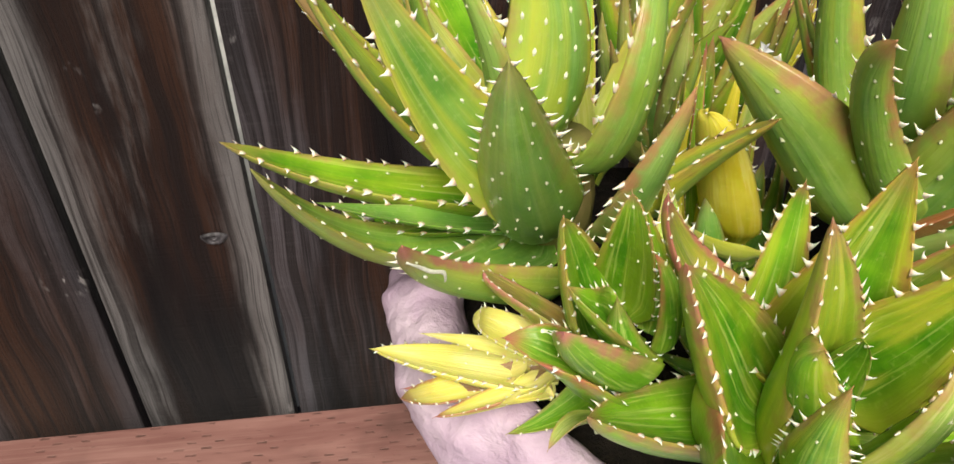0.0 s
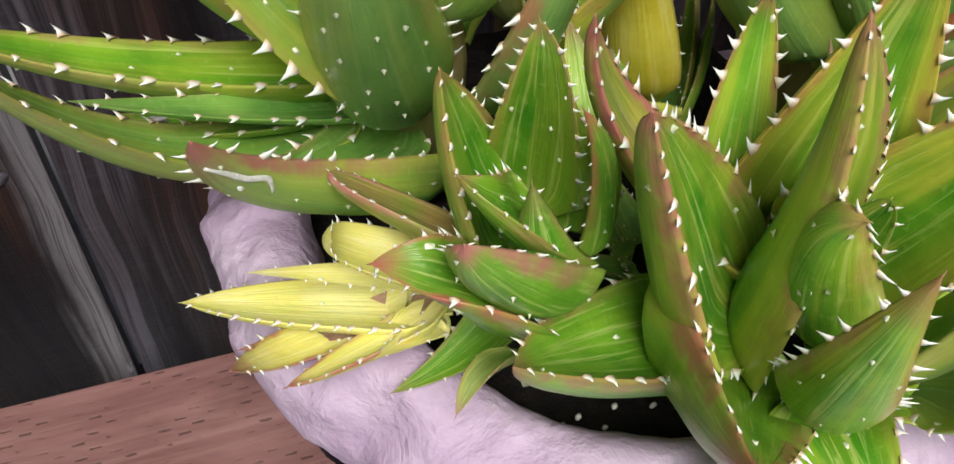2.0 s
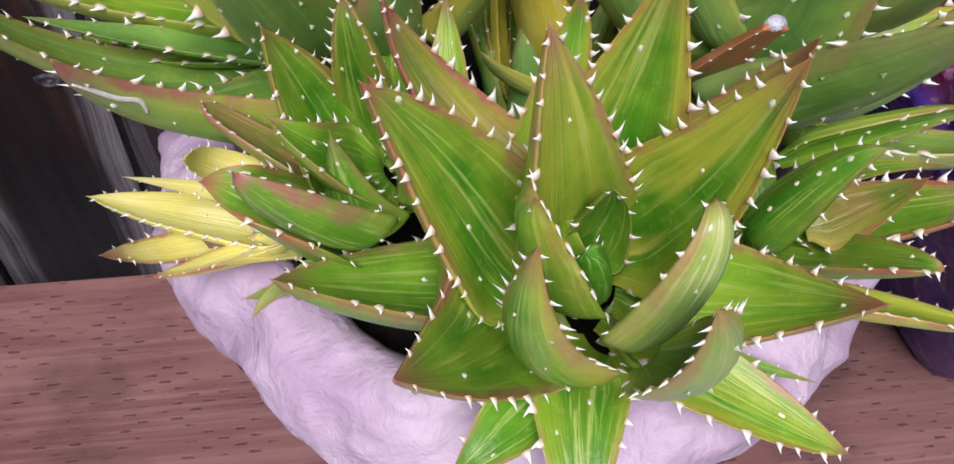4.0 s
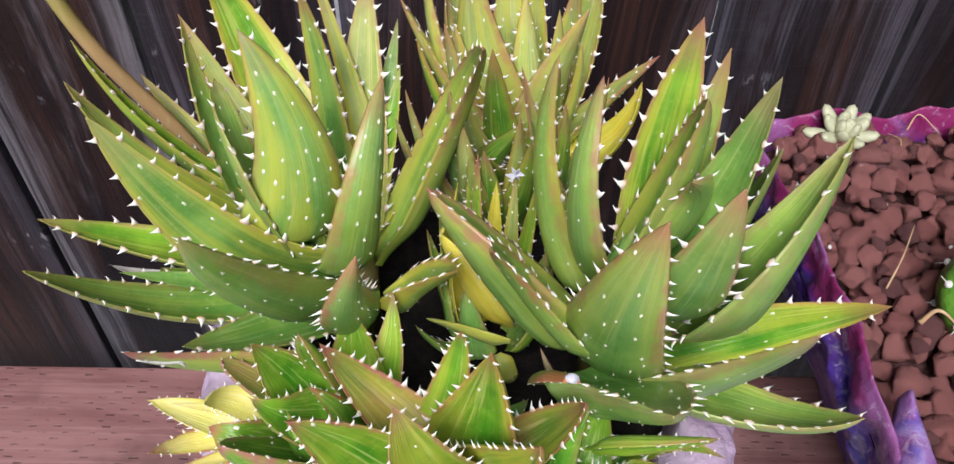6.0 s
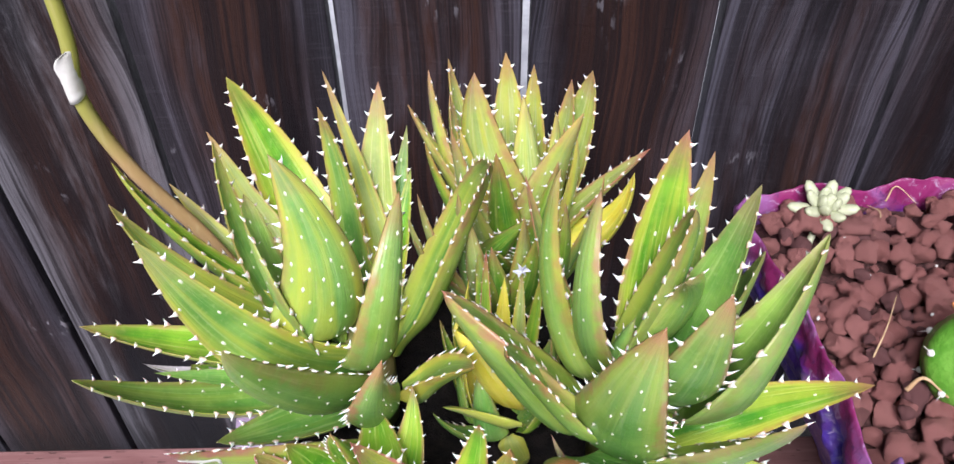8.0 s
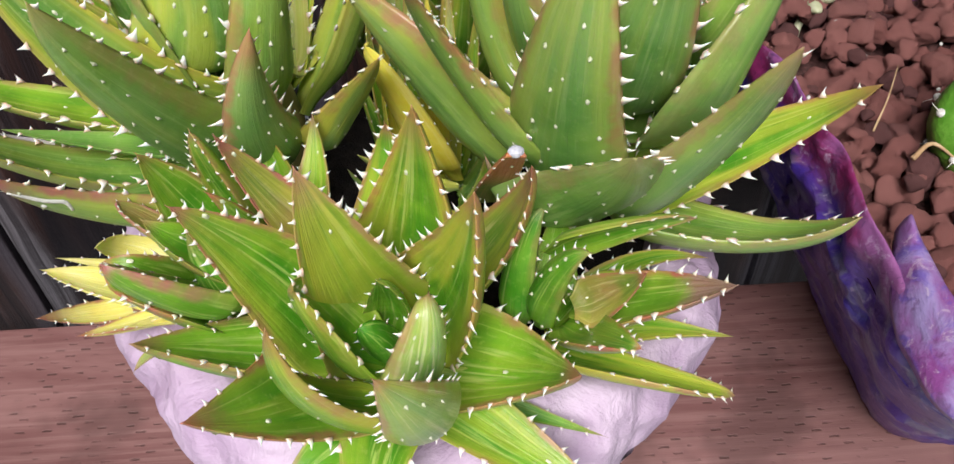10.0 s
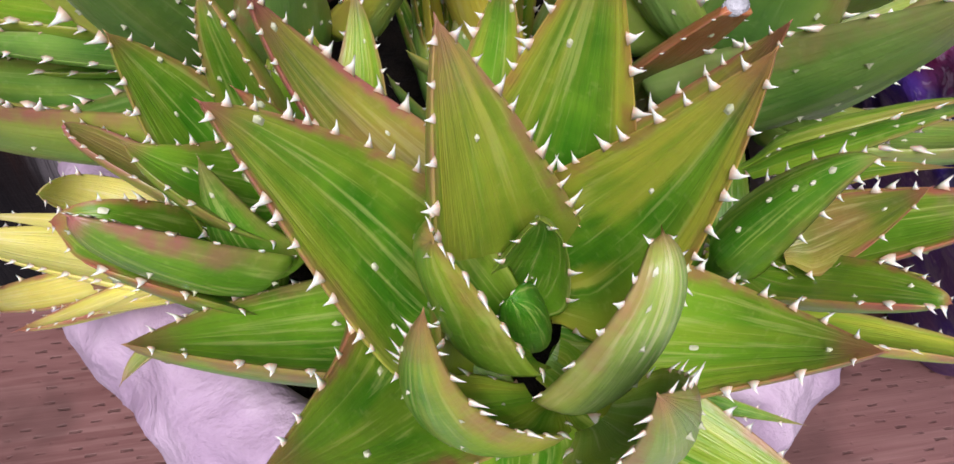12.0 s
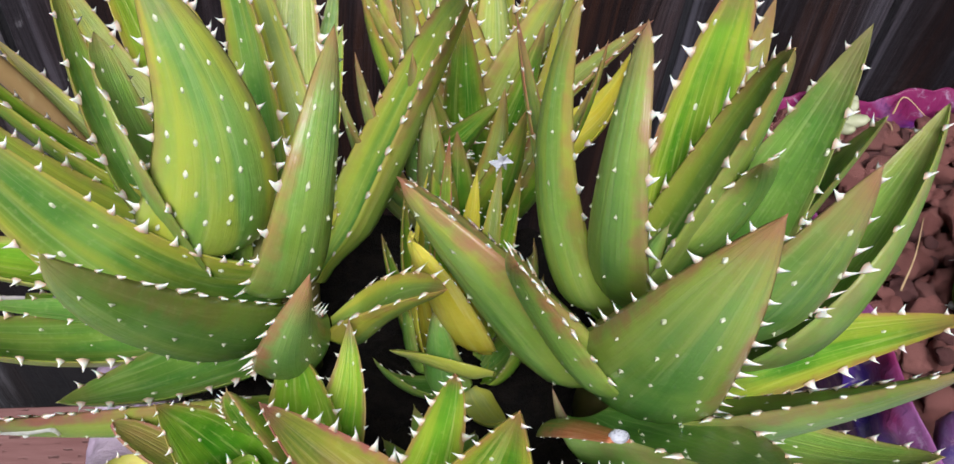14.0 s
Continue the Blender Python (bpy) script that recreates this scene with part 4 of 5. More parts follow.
right.leaf((0.3278, 0.2518, 0.3184), 0.0359, start=(0.2314, 0.2547, 0.2708), via=(0.2790, 0.2686, 0.2736), side=(-0.05, 0.91, 0.40), taper=-0.01, thick=0.26, dots=12, red=0.5, yel=0.5, mat=M_STRIPED)
right.leaf((0.3186, 0.2195, 0.2826), 0.0397, start=(0.2268, 0.2604, 0.2668), via=(0.2797, 0.2399, 0.2606), side=(0.55, 0.76, -0.34), taper=-0.19, thick=0.26, dots=6, red=0.45, yel=0.2)
right.leaf((0.2173, 0.1724, 0.3617), 0.0563, start=(0.1953, 0.2349, 0.2948), via=(0.2140, 0.2094, 0.3230), side=(0.97, 0.18, -0.19), taper=0.07, thick=0.28, dots=22, red=0.4, yel=0.05, cup=0.2)
right.leaf((0.1713, 0.3228, 0.3864), 0.020, 0.08, az=150, dots=8, red=0.9, yel=0.3, h=0.004)
right.leaf((0.2189, 0.2713, 0.3447), 0.018, 0.04, az=200, dots=4, red=0.3, yel=0.2, h=0.022)

back = Rosette((0.1734, 0.4227, 0.2436), (0, 0, 1), "yellow-green aloe rosette standing behind the others near the fence")
part("stem", stem, back.root)
back.leaf((0.1231, 0.4382, 0.3689), 0.0380, start=(0.1636, 0.4210, 0.2536), via=(0.1420, 0.4260, 0.2967), side=(0.12, -0.98, 0.17), taper=0.00, thick=0.26, dots=14, red=0.6, yel=0.5, mat=M_PALE)
back.leaf((0.1340, 0.4587, 0.3630), 0.0290, start=(0.1647, 0.4277, 0.2536), via=(0.1495, 0.4414, 0.2945), side=(-0.53, -0.85, 0.09), taper=0.00, thick=0.26, dots=10, red=0.55, yel=0.4, mat=M_PALE)
back.leaf((0.1490, 0.4175, 0.3798), 0.0502, start=(0.1807, 0.4148, 0.2555), via=(0.1594, 0.4170, 0.3104), side=(0.88, -0.45, 0.14), taper=-0.01, thick=0.20, dots=24, red=0.6, yel=0.7, mat=M_PALE)
back.leaf((0.1687, 0.4746, 0.3565), 0.0380, start=(0.1734, 0.4327, 0.2536), via=(0.1721, 0.4523, 0.2915), side=(-1.00, -0.01, -0.03), taper=0.00, thick=0.26, dots=16, red=0.55, yel=0.5, mat=M_PALE)
back.leaf((0.1848, 0.4585, 0.3577), 0.0310, start=(0.1784, 0.4314, 0.2536), via=(0.1829, 0.4448, 0.2929), side=(-0.87, 0.48, -0.07), taper=0.00, thick=0.26, dots=12, red=0.5, yel=0.6, mat=M_PALE)
back.leaf((0.1774, 0.4378, 0.3503), 0.0340, start=(0.1784, 0.4140, 0.2576), via=(0.1795, 0.4202, 0.2939), side=(0.87, 0.48, -0.11), taper=0.00, thick=0.26, dots=22, red=0.3, yel=0.4, mat=M_PALE)
back.leaf((0.1119, 0.4162, 0.3609), 0.0330, start=(0.1660, 0.4202, 0.2447), via=(0.1456, 0.4182, 0.2901), side=(0.24, -0.97, 0.07), taper=0.00, thick=0.26, dots=14, red=0.6, yel=0.4, mat=M_PALE)
back.leaf((0.2196, 0.4558, 0.3545), 0.0428, start=(0.1785, 0.4269, 0.2413), via=(0.2045, 0.4470, 0.2928), side=(-0.64, 0.77, 0.03), taper=-0.10, thick=0.26, dots=14, red=0.55, yel=0.5, mat=M_PALE)
back.leaf((0.2071, 0.3977, 0.3666), 0.0438, start=(0.1798, 0.4163, 0.2432), via=(0.1850, 0.4092, 0.2961), side=(0.83, 0.55, -0.07), taper=-0.06, thick=0.26, dots=16, red=0.5, yel=0.5, mat=M_PALE)
back.leaf((0.2518, 0.4196, 0.3237), 0.0289, start=(0.1837, 0.4202, 0.2428), via=(0.2104, 0.4242, 0.2747), side=(0.10, 0.99, -0.04), taper=-0.01, thick=0.26, dots=14, red=0.75, yel=0.3, mat=M_PALE)
back.leaf((0.2496, 0.4536, 0.2903), 0.025, 0.10, az=15, dots=4, red=0.8, yel=0.3, mat=M_PALE)
back.leaf((0.2442, 0.4167, 0.3073), 0.0345, start=(0.1820, 0.4209, 0.2429), via=(0.2200, 0.4094, 0.2645), side=(-0.06, 0.98, 0.18), taper=-0.08, thick=0.27, dots=2, red=0.1, yel=0.6, mat=M_YELLOW, label='bright yellow withering leaf')
back.leaf((0.1771, 0.3584, 0.3266), 0.0266, start=(0.1597, 0.4129, 0.2414), via=(0.1547, 0.3854, 0.2702), side=(0.91, -0.32, -0.26), taper=-0.04, thick=0.26, dots=4, red=0.25, yel=0.2, cup=0.6, mat=M_STRIPED)
back.leaf((0.1468, 0.3773, 0.3233), 0.031, 0.14, az=240, dots=16, red=0.3, yel=0.3, mat=M_PALE)
back.leaf((0.1588, 0.3558, 0.3054), 0.029, 0.14, az=255, dots=10, red=0.3, yel=0.2, mat=M_STRIPED)

back.leaf((0.1361, 0.3863, 0.3650), 0.028, 0.10, az=235, dots=14, red=0.6, yel=0.4, mat=M_PALE, h=0.006)
back.leaf((0.1596, 0.3756, 0.3581), 0.028, 0.10, az=262, dots=14, red=0.5, yel=0.3, mat=M_STRIPED, h=0.004)
back.leaf((0.1210, 0.4001, 0.3467), 0.026, 0.12, az=205, dots=10, red=0.5, yel=0.4, mat=M_STRIPED, h=0.004)
back.leaf((0.1931, 0.3793, 0.3484), 0.026, 0.10, az=295, dots=10, red=0.5, yel=0.3, mat=M_STRIPED, h=0.004)
brng = random.Random(31)
for i in range(14):
    q = i * 137.5 + 20
    far = brng.uniform(0.030, 0.062)
    at = (0.169 + far * math.cos(radians(q)), 0.434 + 0.7 * far * math.sin(radians(q)), brng.uniform(0.315, 0.352) + 0.2 * (0.06 - far))
    back.leaf(at, brng.uniform(0.024, 0.033), brng.uniform(0.06, 0.16), az=q, dots=10, red=brng.uniform(0.3, 0.7), yel=brng.uniform(0.3, 0.7), mat=M_PALE, h=0.006, tooth=0.0026)

# leaves of the same plant that fill the gap towards the tall rosettes
for i in range(13):
    q = 200 + 145 * (i + 0.5) / 13 + brng.uniform(-8, 8)
    at = (0.159 + 0.055 * math.cos(radians(q)) + brng.uniform(-0.006, 0.006), 0.373 + 0.040 * math.sin(radians(q)) + brng.uniform(-0.008, 0.010), brng.uniform(0.318, 0.362))
    back.leaf(at, brng.uniform(0.020, 0.030), brng.uniform(0.08, 0.2), az=q, start=(0.165 + 0.010 * math.cos(radians(q)), 0.381, 0.235), dots=8, red=brng.uniform(0.3, 0.8), yel=brng.uniform(0.1, 0.5), mat=brng.choice((M_PALE, M_STRIPED, M_BIG)), tooth=0.0024)

# old leaves between the rosettes
middle = Rosette((0.1601, 0.2937, 0.2342), (0, -0.1, 1), "small crowded aloe shoot with yellowed old leaves in shade")
middle.leaf((0.1706, 0.3143, 0.3311), 0.014, 0.06, az=60, dots=6, red=0.4, yel=0.8, mat=M_PALE, gap=0.006, tooth=0.0022)
middle.leaf((0.1619, 0.3122, 0.3293), 0.016, 0.06, az=90, dots=0, red=0.0, yel=0.4, mat=M_YELLOW, tooth=0.002)
middle.leaf((0.1380, 0.2835, 0.3269), 0.0352, start=(0.1695, 0.2983, 0.2452), via=(0.1500, 0.2861, 0.3041), side=(0.47, -0.88, 0.12), taper=-0.22, thick=0.20, dots=0, red=0.0, yel=0.0, mat=M_YELLOW, tooth=0.002)
middle.leaf((0.1306, 0.2668, 0.2860), 0.0163, start=(0.1714, 0.2752, 0.2580), via=(0.1498, 0.2802, 0.2620), side=(0.64, -0.59, 0.50), taper=-0.01, thick=0.25, dots=0, red=0.0, yel=0.4, mat=M_PALE, tooth=0.0015)
middle.leaf((0.1443, 0.3102, 0.3303), 0.015, 0.10, az=160, dots=0, red=0.1, yel=0.5, mat=M_YELLOW, gap=0.006, tooth=0.002)
middle.leaf((0.1532, 0.3309, 0.3300), 0.013, 0.06, az=120, dots=4, red=0.9, yel=0.3, mat=M_STRIPED, gap=0.006, tooth=0.002)
middle.leaf((0.1367, 0.3098, 0.3226), 0.014, 0.12, az=150, dots=6, red=0.5, yel=0.4, mat=M_STRIPED)
middle.leaf((0.1486, 0.3356, 0.3182), 0.012, 0.10, az=110, dots=6, red=0.5, yel=0.4, mat=M_STRIPED)
middle.leaf((0.1830, 0.3352, 0.3088), 0.014, 0.10, az=50, dots=6, red=0.4, yel=0.4, mat=M_STRIPED)
middle.leaf((0.1707, 0.2455, 0.2719), 0.016, 0.20, az=290, dots=0, red=0.2, yel=0.5, mat=M_PALE, tooth=0.0)
middle.leaf((0.1249, 0.2715, 0.2739), 0.015, 0.15, az=230, dots=0, red=0.2, yel=0.1, mat=M_BIG)

srng = random.Random(12)
for _ in range(9):
    q = srng.uniform(0, 360)
    far = srng.uniform(0.018, 0.050)
    at = (0.159 + far * 0.8 * math.cos(radians(q)), 0.317 + 0.8 * far * math.sin(radians(q)), srng.uniform(0.262, 0.298))
    middle.leaf(at, srng.uniform(0.017, 0.024), srng.uniform(0.06, 0.2), az=q, dots=4, red=srng.uniform(0.2, 0.7), yel=srng.uniform(0.0, 0.4), mat=srng.choice((M_BIG, M_STRIPED)), gap=0.007, tooth=0.002)

low = Rosette((0.1501, 0.2355, 0.2320), (0, 0, 1), "low dark young aloe shoot in the shade between the rosettes")
for i in range(11):
    q = i * 137.5
    far = srng.uniform(0.016, 0.040)
    at = (0.149 + far * math.cos(radians(q)), 0.239 + 0.8 * far * math.sin(radians(q)), srng.uniform(0.236, 0.262))
    low.leaf(at, srng.uniform(0.012, 0.018), srng.uniform(0.06, 0.2), az=q, dots=3, red=srng.uniform(0.1, 0.5), yel=srng.uniform(0.0, 0.2), mat=M_BIG, gap=0.007, tooth=0.002)

S = dict(mat=M_STRIPED, gap=0.0066, tooth=0.0022, tri=0.6)
small = Rosette((0.0942, 0.2126, 0.2773), (-0.2, -0.25, 1), "small striped aloe offset with red-edged leaves at the bowl rim")
small.leaf((0.0882, 0.2132, 0.3456), 0.0276, start=(0.0947, 0.2276, 0.2742), via=(0.0907, 0.2151, 0.3186), side=(-0.76, 0.66, -0.01), taper=0.57, thick=0.25, dots=8, red=0.5, yel=0.3, **S)
small.leaf((0.0687, 0.2154, 0.3363), 0.0368, start=(0.0912, 0.2170, 0.2751), via=(0.0799, 0.2182, 0.3048), side=(-0.59, -0.78, -0.23), taper=0.57, thick=0.26, dots=6, red=0.5, yel=0.2, **S)
small.leaf((0.0924, 0.1986, 0.3341), 0.0166, start=(0.1033, 0.2085, 0.2782), via=(0.1020, 0.2034, 0.3073), side=(0.76, 0.64, 0.13), taper=0.60, thick=0.25, dots=8, red=0.7, yel=0.2, **S)
small.leaf((0.0683, 0.2019, 0.3201), 0.0329, start=(0.0968, 0.2135, 0.2880), via=(0.0846, 0.2017, 0.3063), side=(0.26, -0.93, -0.26), taper=0.60, thick=0.26, dots=6, red=0.4, yel=0.1, **S)
small.leaf((0.0827, 0.1975, 0.3181), 0.0280, start=(0.0919, 0.2041, 0.2826), via=(0.0875, 0.1986, 0.2939), side=(0.93, -0.34, 0.08), taper=0.63, thick=0.26, dots=4, red=0.3, yel=0.1, **S)
small.leaf((0.0625, 0.1800, 0.3241), 0.0342, start=(0.0941, 0.1989, 0.2840), via=(0.0732, 0.1875, 0.3092), side=(0.76, -0.56, 0.33), taper=0.58, thick=0.27, dots=8, red=0.8, yel=0.1, **S)
small.leaf((0.0484, 0.2003, 0.3013), 0.0362, start=(0.0889, 0.2068, 0.2681), via=(0.0703, 0.1928, 0.2996), side=(0.36, -0.91, -0.19), taper=0.53, thick=0.26, dots=4, red=0.8, yel=0.1, **S)
small.leaf((0.0467, 0.2314, 0.2998), 0.0217, start=(0.0890, 0.2183, 0.2728), via=(0.0590, 0.2292, 0.2914), side=(-0.18, -0.92, 0.34), taper=0.59, thick=0.25, dots=2, red=0.95, yel=0.1, **dict(S, mat=M_BLUSH))
small.leaf((0.0511, 0.2016, 0.2493), 0.0210, start=(0.0900, 0.2142, 0.2675), via=(0.0765, 0.2084, 0.2547), side=(0.23, -0.97, -0.03), taper=0.54, thick=0.26, dots=0, red=0.3, yel=0.1, **S)
small.leaf((0.1010, 0.2437, 0.3223), 0.0318, start=(0.1034, 0.2216, 0.2795), via=(0.1020, 0.2374, 0.2980), side=(-0.97, 0.24, 0.04), taper=0.58, thick=0.26, dots=6, red=0.4, yel=0.2, **S)
small.leaf((0.1171, 0.2599, 0.3131), 0.0265, start=(0.1044, 0.2189, 0.2767), via=(0.1139, 0.2358, 0.2917), side=(-0.86, 0.50, -0.10), taper=0.52, thick=0.26, dots=6, red=0.5, yel=0.4, **S)

front = Rosette((0.1447, 0.1741, 0.2762), (-0.03, -0.3, 1), "striped green aloe rosette with red margins, opening upwards")
F = dict(mat=M_STRIPED, gap=0.0068, tooth=0.0029, tri=0.8)
front.leaf((0.0915, 0.1732, 0.3527), 0.0480, start=(0.1377, 0.1772, 0.2721), via=(0.1136, 0.1770, 0.3169), side=(-0.60, -0.72, -0.36), taper=1.10, thick=0.32, dots=6, red=0.75, yel=0.35, cup=0.35, **F)
front.leaf((0.1275, 0.1726, 0.3645), 0.0530, start=(0.1494, 0.1807, 0.2587), via=(0.1390, 0.1683, 0.3148), side=(-0.79, -0.59, -0.18), taper=0.69, thick=0.22, dots=6, red=0.6, yel=0.6, cup=0.35, **F)
front.leaf((0.1585, 0.1910, 0.3679), 0.0581, start=(0.1444, 0.1851, 0.2727), via=(0.1525, 0.1894, 0.3125), side=(-0.91, 0.41, 0.03), taper=0.74, thick=0.26, dots=5, red=0.5, yel=0.55, cup=0.35, **F)
front.leaf((0.1737, 0.1586, 0.3651), 0.0482, start=(0.1492, 0.1831, 0.2799), via=(0.1627, 0.1708, 0.3154), side=(-0.56, 0.78, 0.27), taper=0.79, thick=0.26, dots=4, red=0.55, yel=0.8, cup=0.35, **F)
front.leaf((0.1911, 0.1837, 0.3500), 0.0343, start=(0.1439, 0.1898, 0.2739), via=(0.1765, 0.1960, 0.3036), side=(-0.32, 0.94, 0.12), taper=0.85, thick=0.26, dots=4, red=0.75, yel=0.4, cup=0.35, **dict(F, mat=M_BLUSH))
front.leaf((0.2006, 0.1372, 0.3136), 0.0490, start=(0.1556, 0.1758, 0.2763), via=(0.1800, 0.1628, 0.2850), side=(0.46, 0.83, 0.31), taper=0.81, thick=0.26, dots=4, red=0.7, yel=0.25, cup=0.35, **F)
front.leaf((0.0935, 0.1280, 0.3168), 0.0625, start=(0.1319, 0.1789, 0.2770), via=(0.1192, 0.1582, 0.2859), side=(0.30, -0.88, -0.37), taper=0.79, thick=0.25, dots=6, red=0.7, yel=0.25, cup=0.35, **F)
front.leaf((0.1205, 0.1353, 0.3455), 0.0300, start=(0.1490, 0.1610, 0.2700), via=(0.1280, 0.1450, 0.3020), side=(0.72, -0.69, 0.05), taper=0.49, thick=0.25, dots=12, red=0.5, yel=0.5, cup=0.35, **F)
front.leaf((0.1475, 0.1181, 0.3460), 0.0310, start=(0.1560, 0.1495, 0.2820), via=(0.1545, 0.1290, 0.3160), side=(0.80, 0.50, 0.33), taper=0.5, thick=0.20, dots=12, red=0.5, yel=0.3, cup=0.35, **dict(F, mat=M_CREAM))
front.leaf((0.1604, 0.1510, 0.3360), 0.0240, start=(0.1480, 0.1570, 0.2820), via=(0.1560, 0.1470, 0.3190), side=(0.85, 0.50, 0.05), taper=0.0, thick=0.26, dots=10, red=0.5, yel=0.3, cup=0.45, **dict(F, mat=M_CREAM))
front.leaf((0.1243, 0.1536, 0.3377), 0.0306, start=(0.1478, 0.1624, 0.2893), via=(0.1324, 0.1611, 0.3207), side=(0.14, -0.98, -0.17), taper=0.82, thick=0.26, dots=10, red=0.4, yel=0.3, cup=0.6, **F)
front.leaf((0.1448, 0.1667, 0.3240), 0.0220, start=(0.1430, 0.1740, 0.2820), via=(0.1458, 0.1700, 0.3050), side=(-0.97, 0.22, -0.00), taper=0.5, thick=0.30, dots=4, red=0.2, yel=0.1, cup=0.6, **F)
front.leaf((0.0679, 0.1651, 0.3039), 0.0487, start=(0.1346, 0.1869, 0.2713), via=(0.1006, 0.1819, 0.2779), side=(0.25, -0.95, 0.19), taper=0.74, thick=0.26, dots=4, red=0.5, yel=0.1, cup=0.35, **F)
front.leaf((0.2104, 0.1293, 0.2562), 0.0296, start=(0.1515, 0.1696, 0.2719), via=(0.1845, 0.1433, 0.2661), side=(0.52, 0.84, 0.19), taper=0.79, thick=0.26, dots=4, red=0.6, yel=0.4, cup=0.35, **F)
front.leaf((0.0974, 0.2076, 0.3485), 0.0356, start=(0.1552, 0.1870, 0.2795), via=(0.1198, 0.2055, 0.3083), side=(-0.64, -0.77, -0.05), taper=0.88, thick=0.27, dots=5, red=0.95, yel=0.4, cup=0.35, **dict(F, mat=M_BLUSH))
front.leaf((0.1475, 0.2211, 0.3384), 0.0277, start=(0.1276, 0.1848, 0.2660), via=(0.1422, 0.2112, 0.3083), side=(-0.95, 0.26, -0.14), taper=0.84, thick=0.26, dots=4, red=0.6, yel=0.4, cup=0.35, **F)
front.leaf((0.1382, 0.1594, 0.3120), 0.0135, start=(0.1452, 0.1725, 0.2790), via=(0.1412, 0.1650, 0.3020), side=(0.72, 0.45, 0.40), taper=0.1, thick=0.45, dots=0, red=0.0, yel=0.0, cup=0.6, **F)
front.leaf((0.1385, 0.1095, 0.2435), 0.0332, start=(0.1441, 0.1604, 0.2674), via=(0.1383, 0.1365, 0.2692), side=(0.99, -0.13, 0.01), taper=0.81, thick=0.26, dots=4, red=0.4, yel=0.2, cup=0.35, **F)
front.leaf((0.1062, 0.1346, 0.2547), 0.0266, start=(0.1406, 0.1591, 0.2637), via=(0.1213, 0.1425, 0.2656), side=(0.78, -0.61, -0.16), taper=0.79, thick=0.26, dots=2, red=0.4, yel=0.1, cup=0.35, **F)
front.leaf((0.2156, 0.1552, 0.2479), 0.014, 0.08, az=345, dots=0, red=0.4, yel=0.1, h=-0.014, cup=0.35, **F)

side = Rosette((0.1956, 0.1875, 0.2756), (0.3, -0.15, 1), "small aloe offset with curled leaves and brown dried tips")
side.leaf((0.2493, 0.1606, 0.3200), 0.0302, start=(0.2058, 0.1859, 0.2845), via=(0.2293, 0.1768, 0.2981), side=(0.28, 0.96, 0.06), taper=0.80, thick=0.25, dots=6, red=0.9, yel=0.2, cup=0.35, **dict(F, mat=M_SCORCHED))
side.leaf((0.2600, 0.1598, 0.2611), 0.0208, start=(0.1960, 0.1859, 0.2625), via=(0.2337, 0.1624, 0.2735), side=(0.56, 0.73, -0.39), taper=0.77, thick=0.25, dots=4, red=0.6, yel=0.6, cup=0.35, **F)
side.leaf((0.2433, 0.1865, 0.3219), 0.0174, start=(0.1976, 0.1894, 0.3047), via=(0.2215, 0.1820, 0.3222), side=(-0.45, -0.26, 0.85), taper=0.78, thick=0.25, dots=8, red=0.5, yel=0.2, cup=0.35, **F)
side.leaf((0.2199, 0.1465, 0.3110), 0.0215, start=(0.2026, 0.1839, 0.2770), via=(0.2102, 0.1569, 0.3055), side=(0.87, 0.50, 0.02), taper=0.80, thick=0.25, dots=6, red=0.8, yel=0.2, cup=0.35, **F)
side.leaf((0.2070, 0.1662, 0.3315), 0.0190, start=(0.1961, 0.1849, 0.2770), via=(0.1995, 0.1732, 0.3142), side=(0.20, -0.96, -0.17), taper=0.82, thick=0.26, dots=8, red=0.3, yel=0.1, cup=0.35, **F)
side.leaf((0.2247, 0.1695, 0.3173), 0.020, az=20, start=(0.2049, 0.1778, 0.2917), via=(0.2163, 0.1741, 0.3035), dots=4, red=0.9, yel=0.2, cup=0.35, **dict(F, mat=M_BLUSH))
side.leaf((0.2523, 0.1921, 0.2964), 0.0178, start=(0.2004, 0.1893, 0.2655), via=(0.2251, 0.2081, 0.2737), side=(-0.14, 0.99, -0.06), taper=0.84, thick=0.26, dots=4, red=0.5, yel=0.4, cup=0.35, **F)
side.leaf((0.2707, 0.1947, 0.2470), 0.0301, start=(0.2028, 0.1861, 0.2616), via=(0.2223, 0.1959, 0.2573), side=(0.00, 1.00, -0.07), taper=0.84, thick=0.26, dots=2, red=0.3, yel=0.5, cup=0.35, **F)
side.leaf((0.2068, 0.2208, 0.3044), 0.022, 0.2, az=60, dots=6, red=0.2, yel=0.1, cup=0.35, **F)
side.leaf((0.1988, 0.2045, 0.3130), 0.0200, start=(0.1885, 0.1950, 0.2620), via=(0.1915, 0.2000, 0.2950), side=(0.55, -0.80, 0.10), taper=0.6, thick=0.25, dots=2, red=0.3, yel=0.0, cup=0.35, **F)
stub = side.leaf((0.1902, 0.1862, 0.3578), 0.0150, 0.02, az=100, dots=6, red=1.0, yel=0.0, start=(0.1805, 0.2260, 0.2950), cut=0.80, mat=M_STUB, cup=0.02, thick=0.42, tooth=0.002, label="stub of a cut leaf with a dried white face")
stub_end = side.end
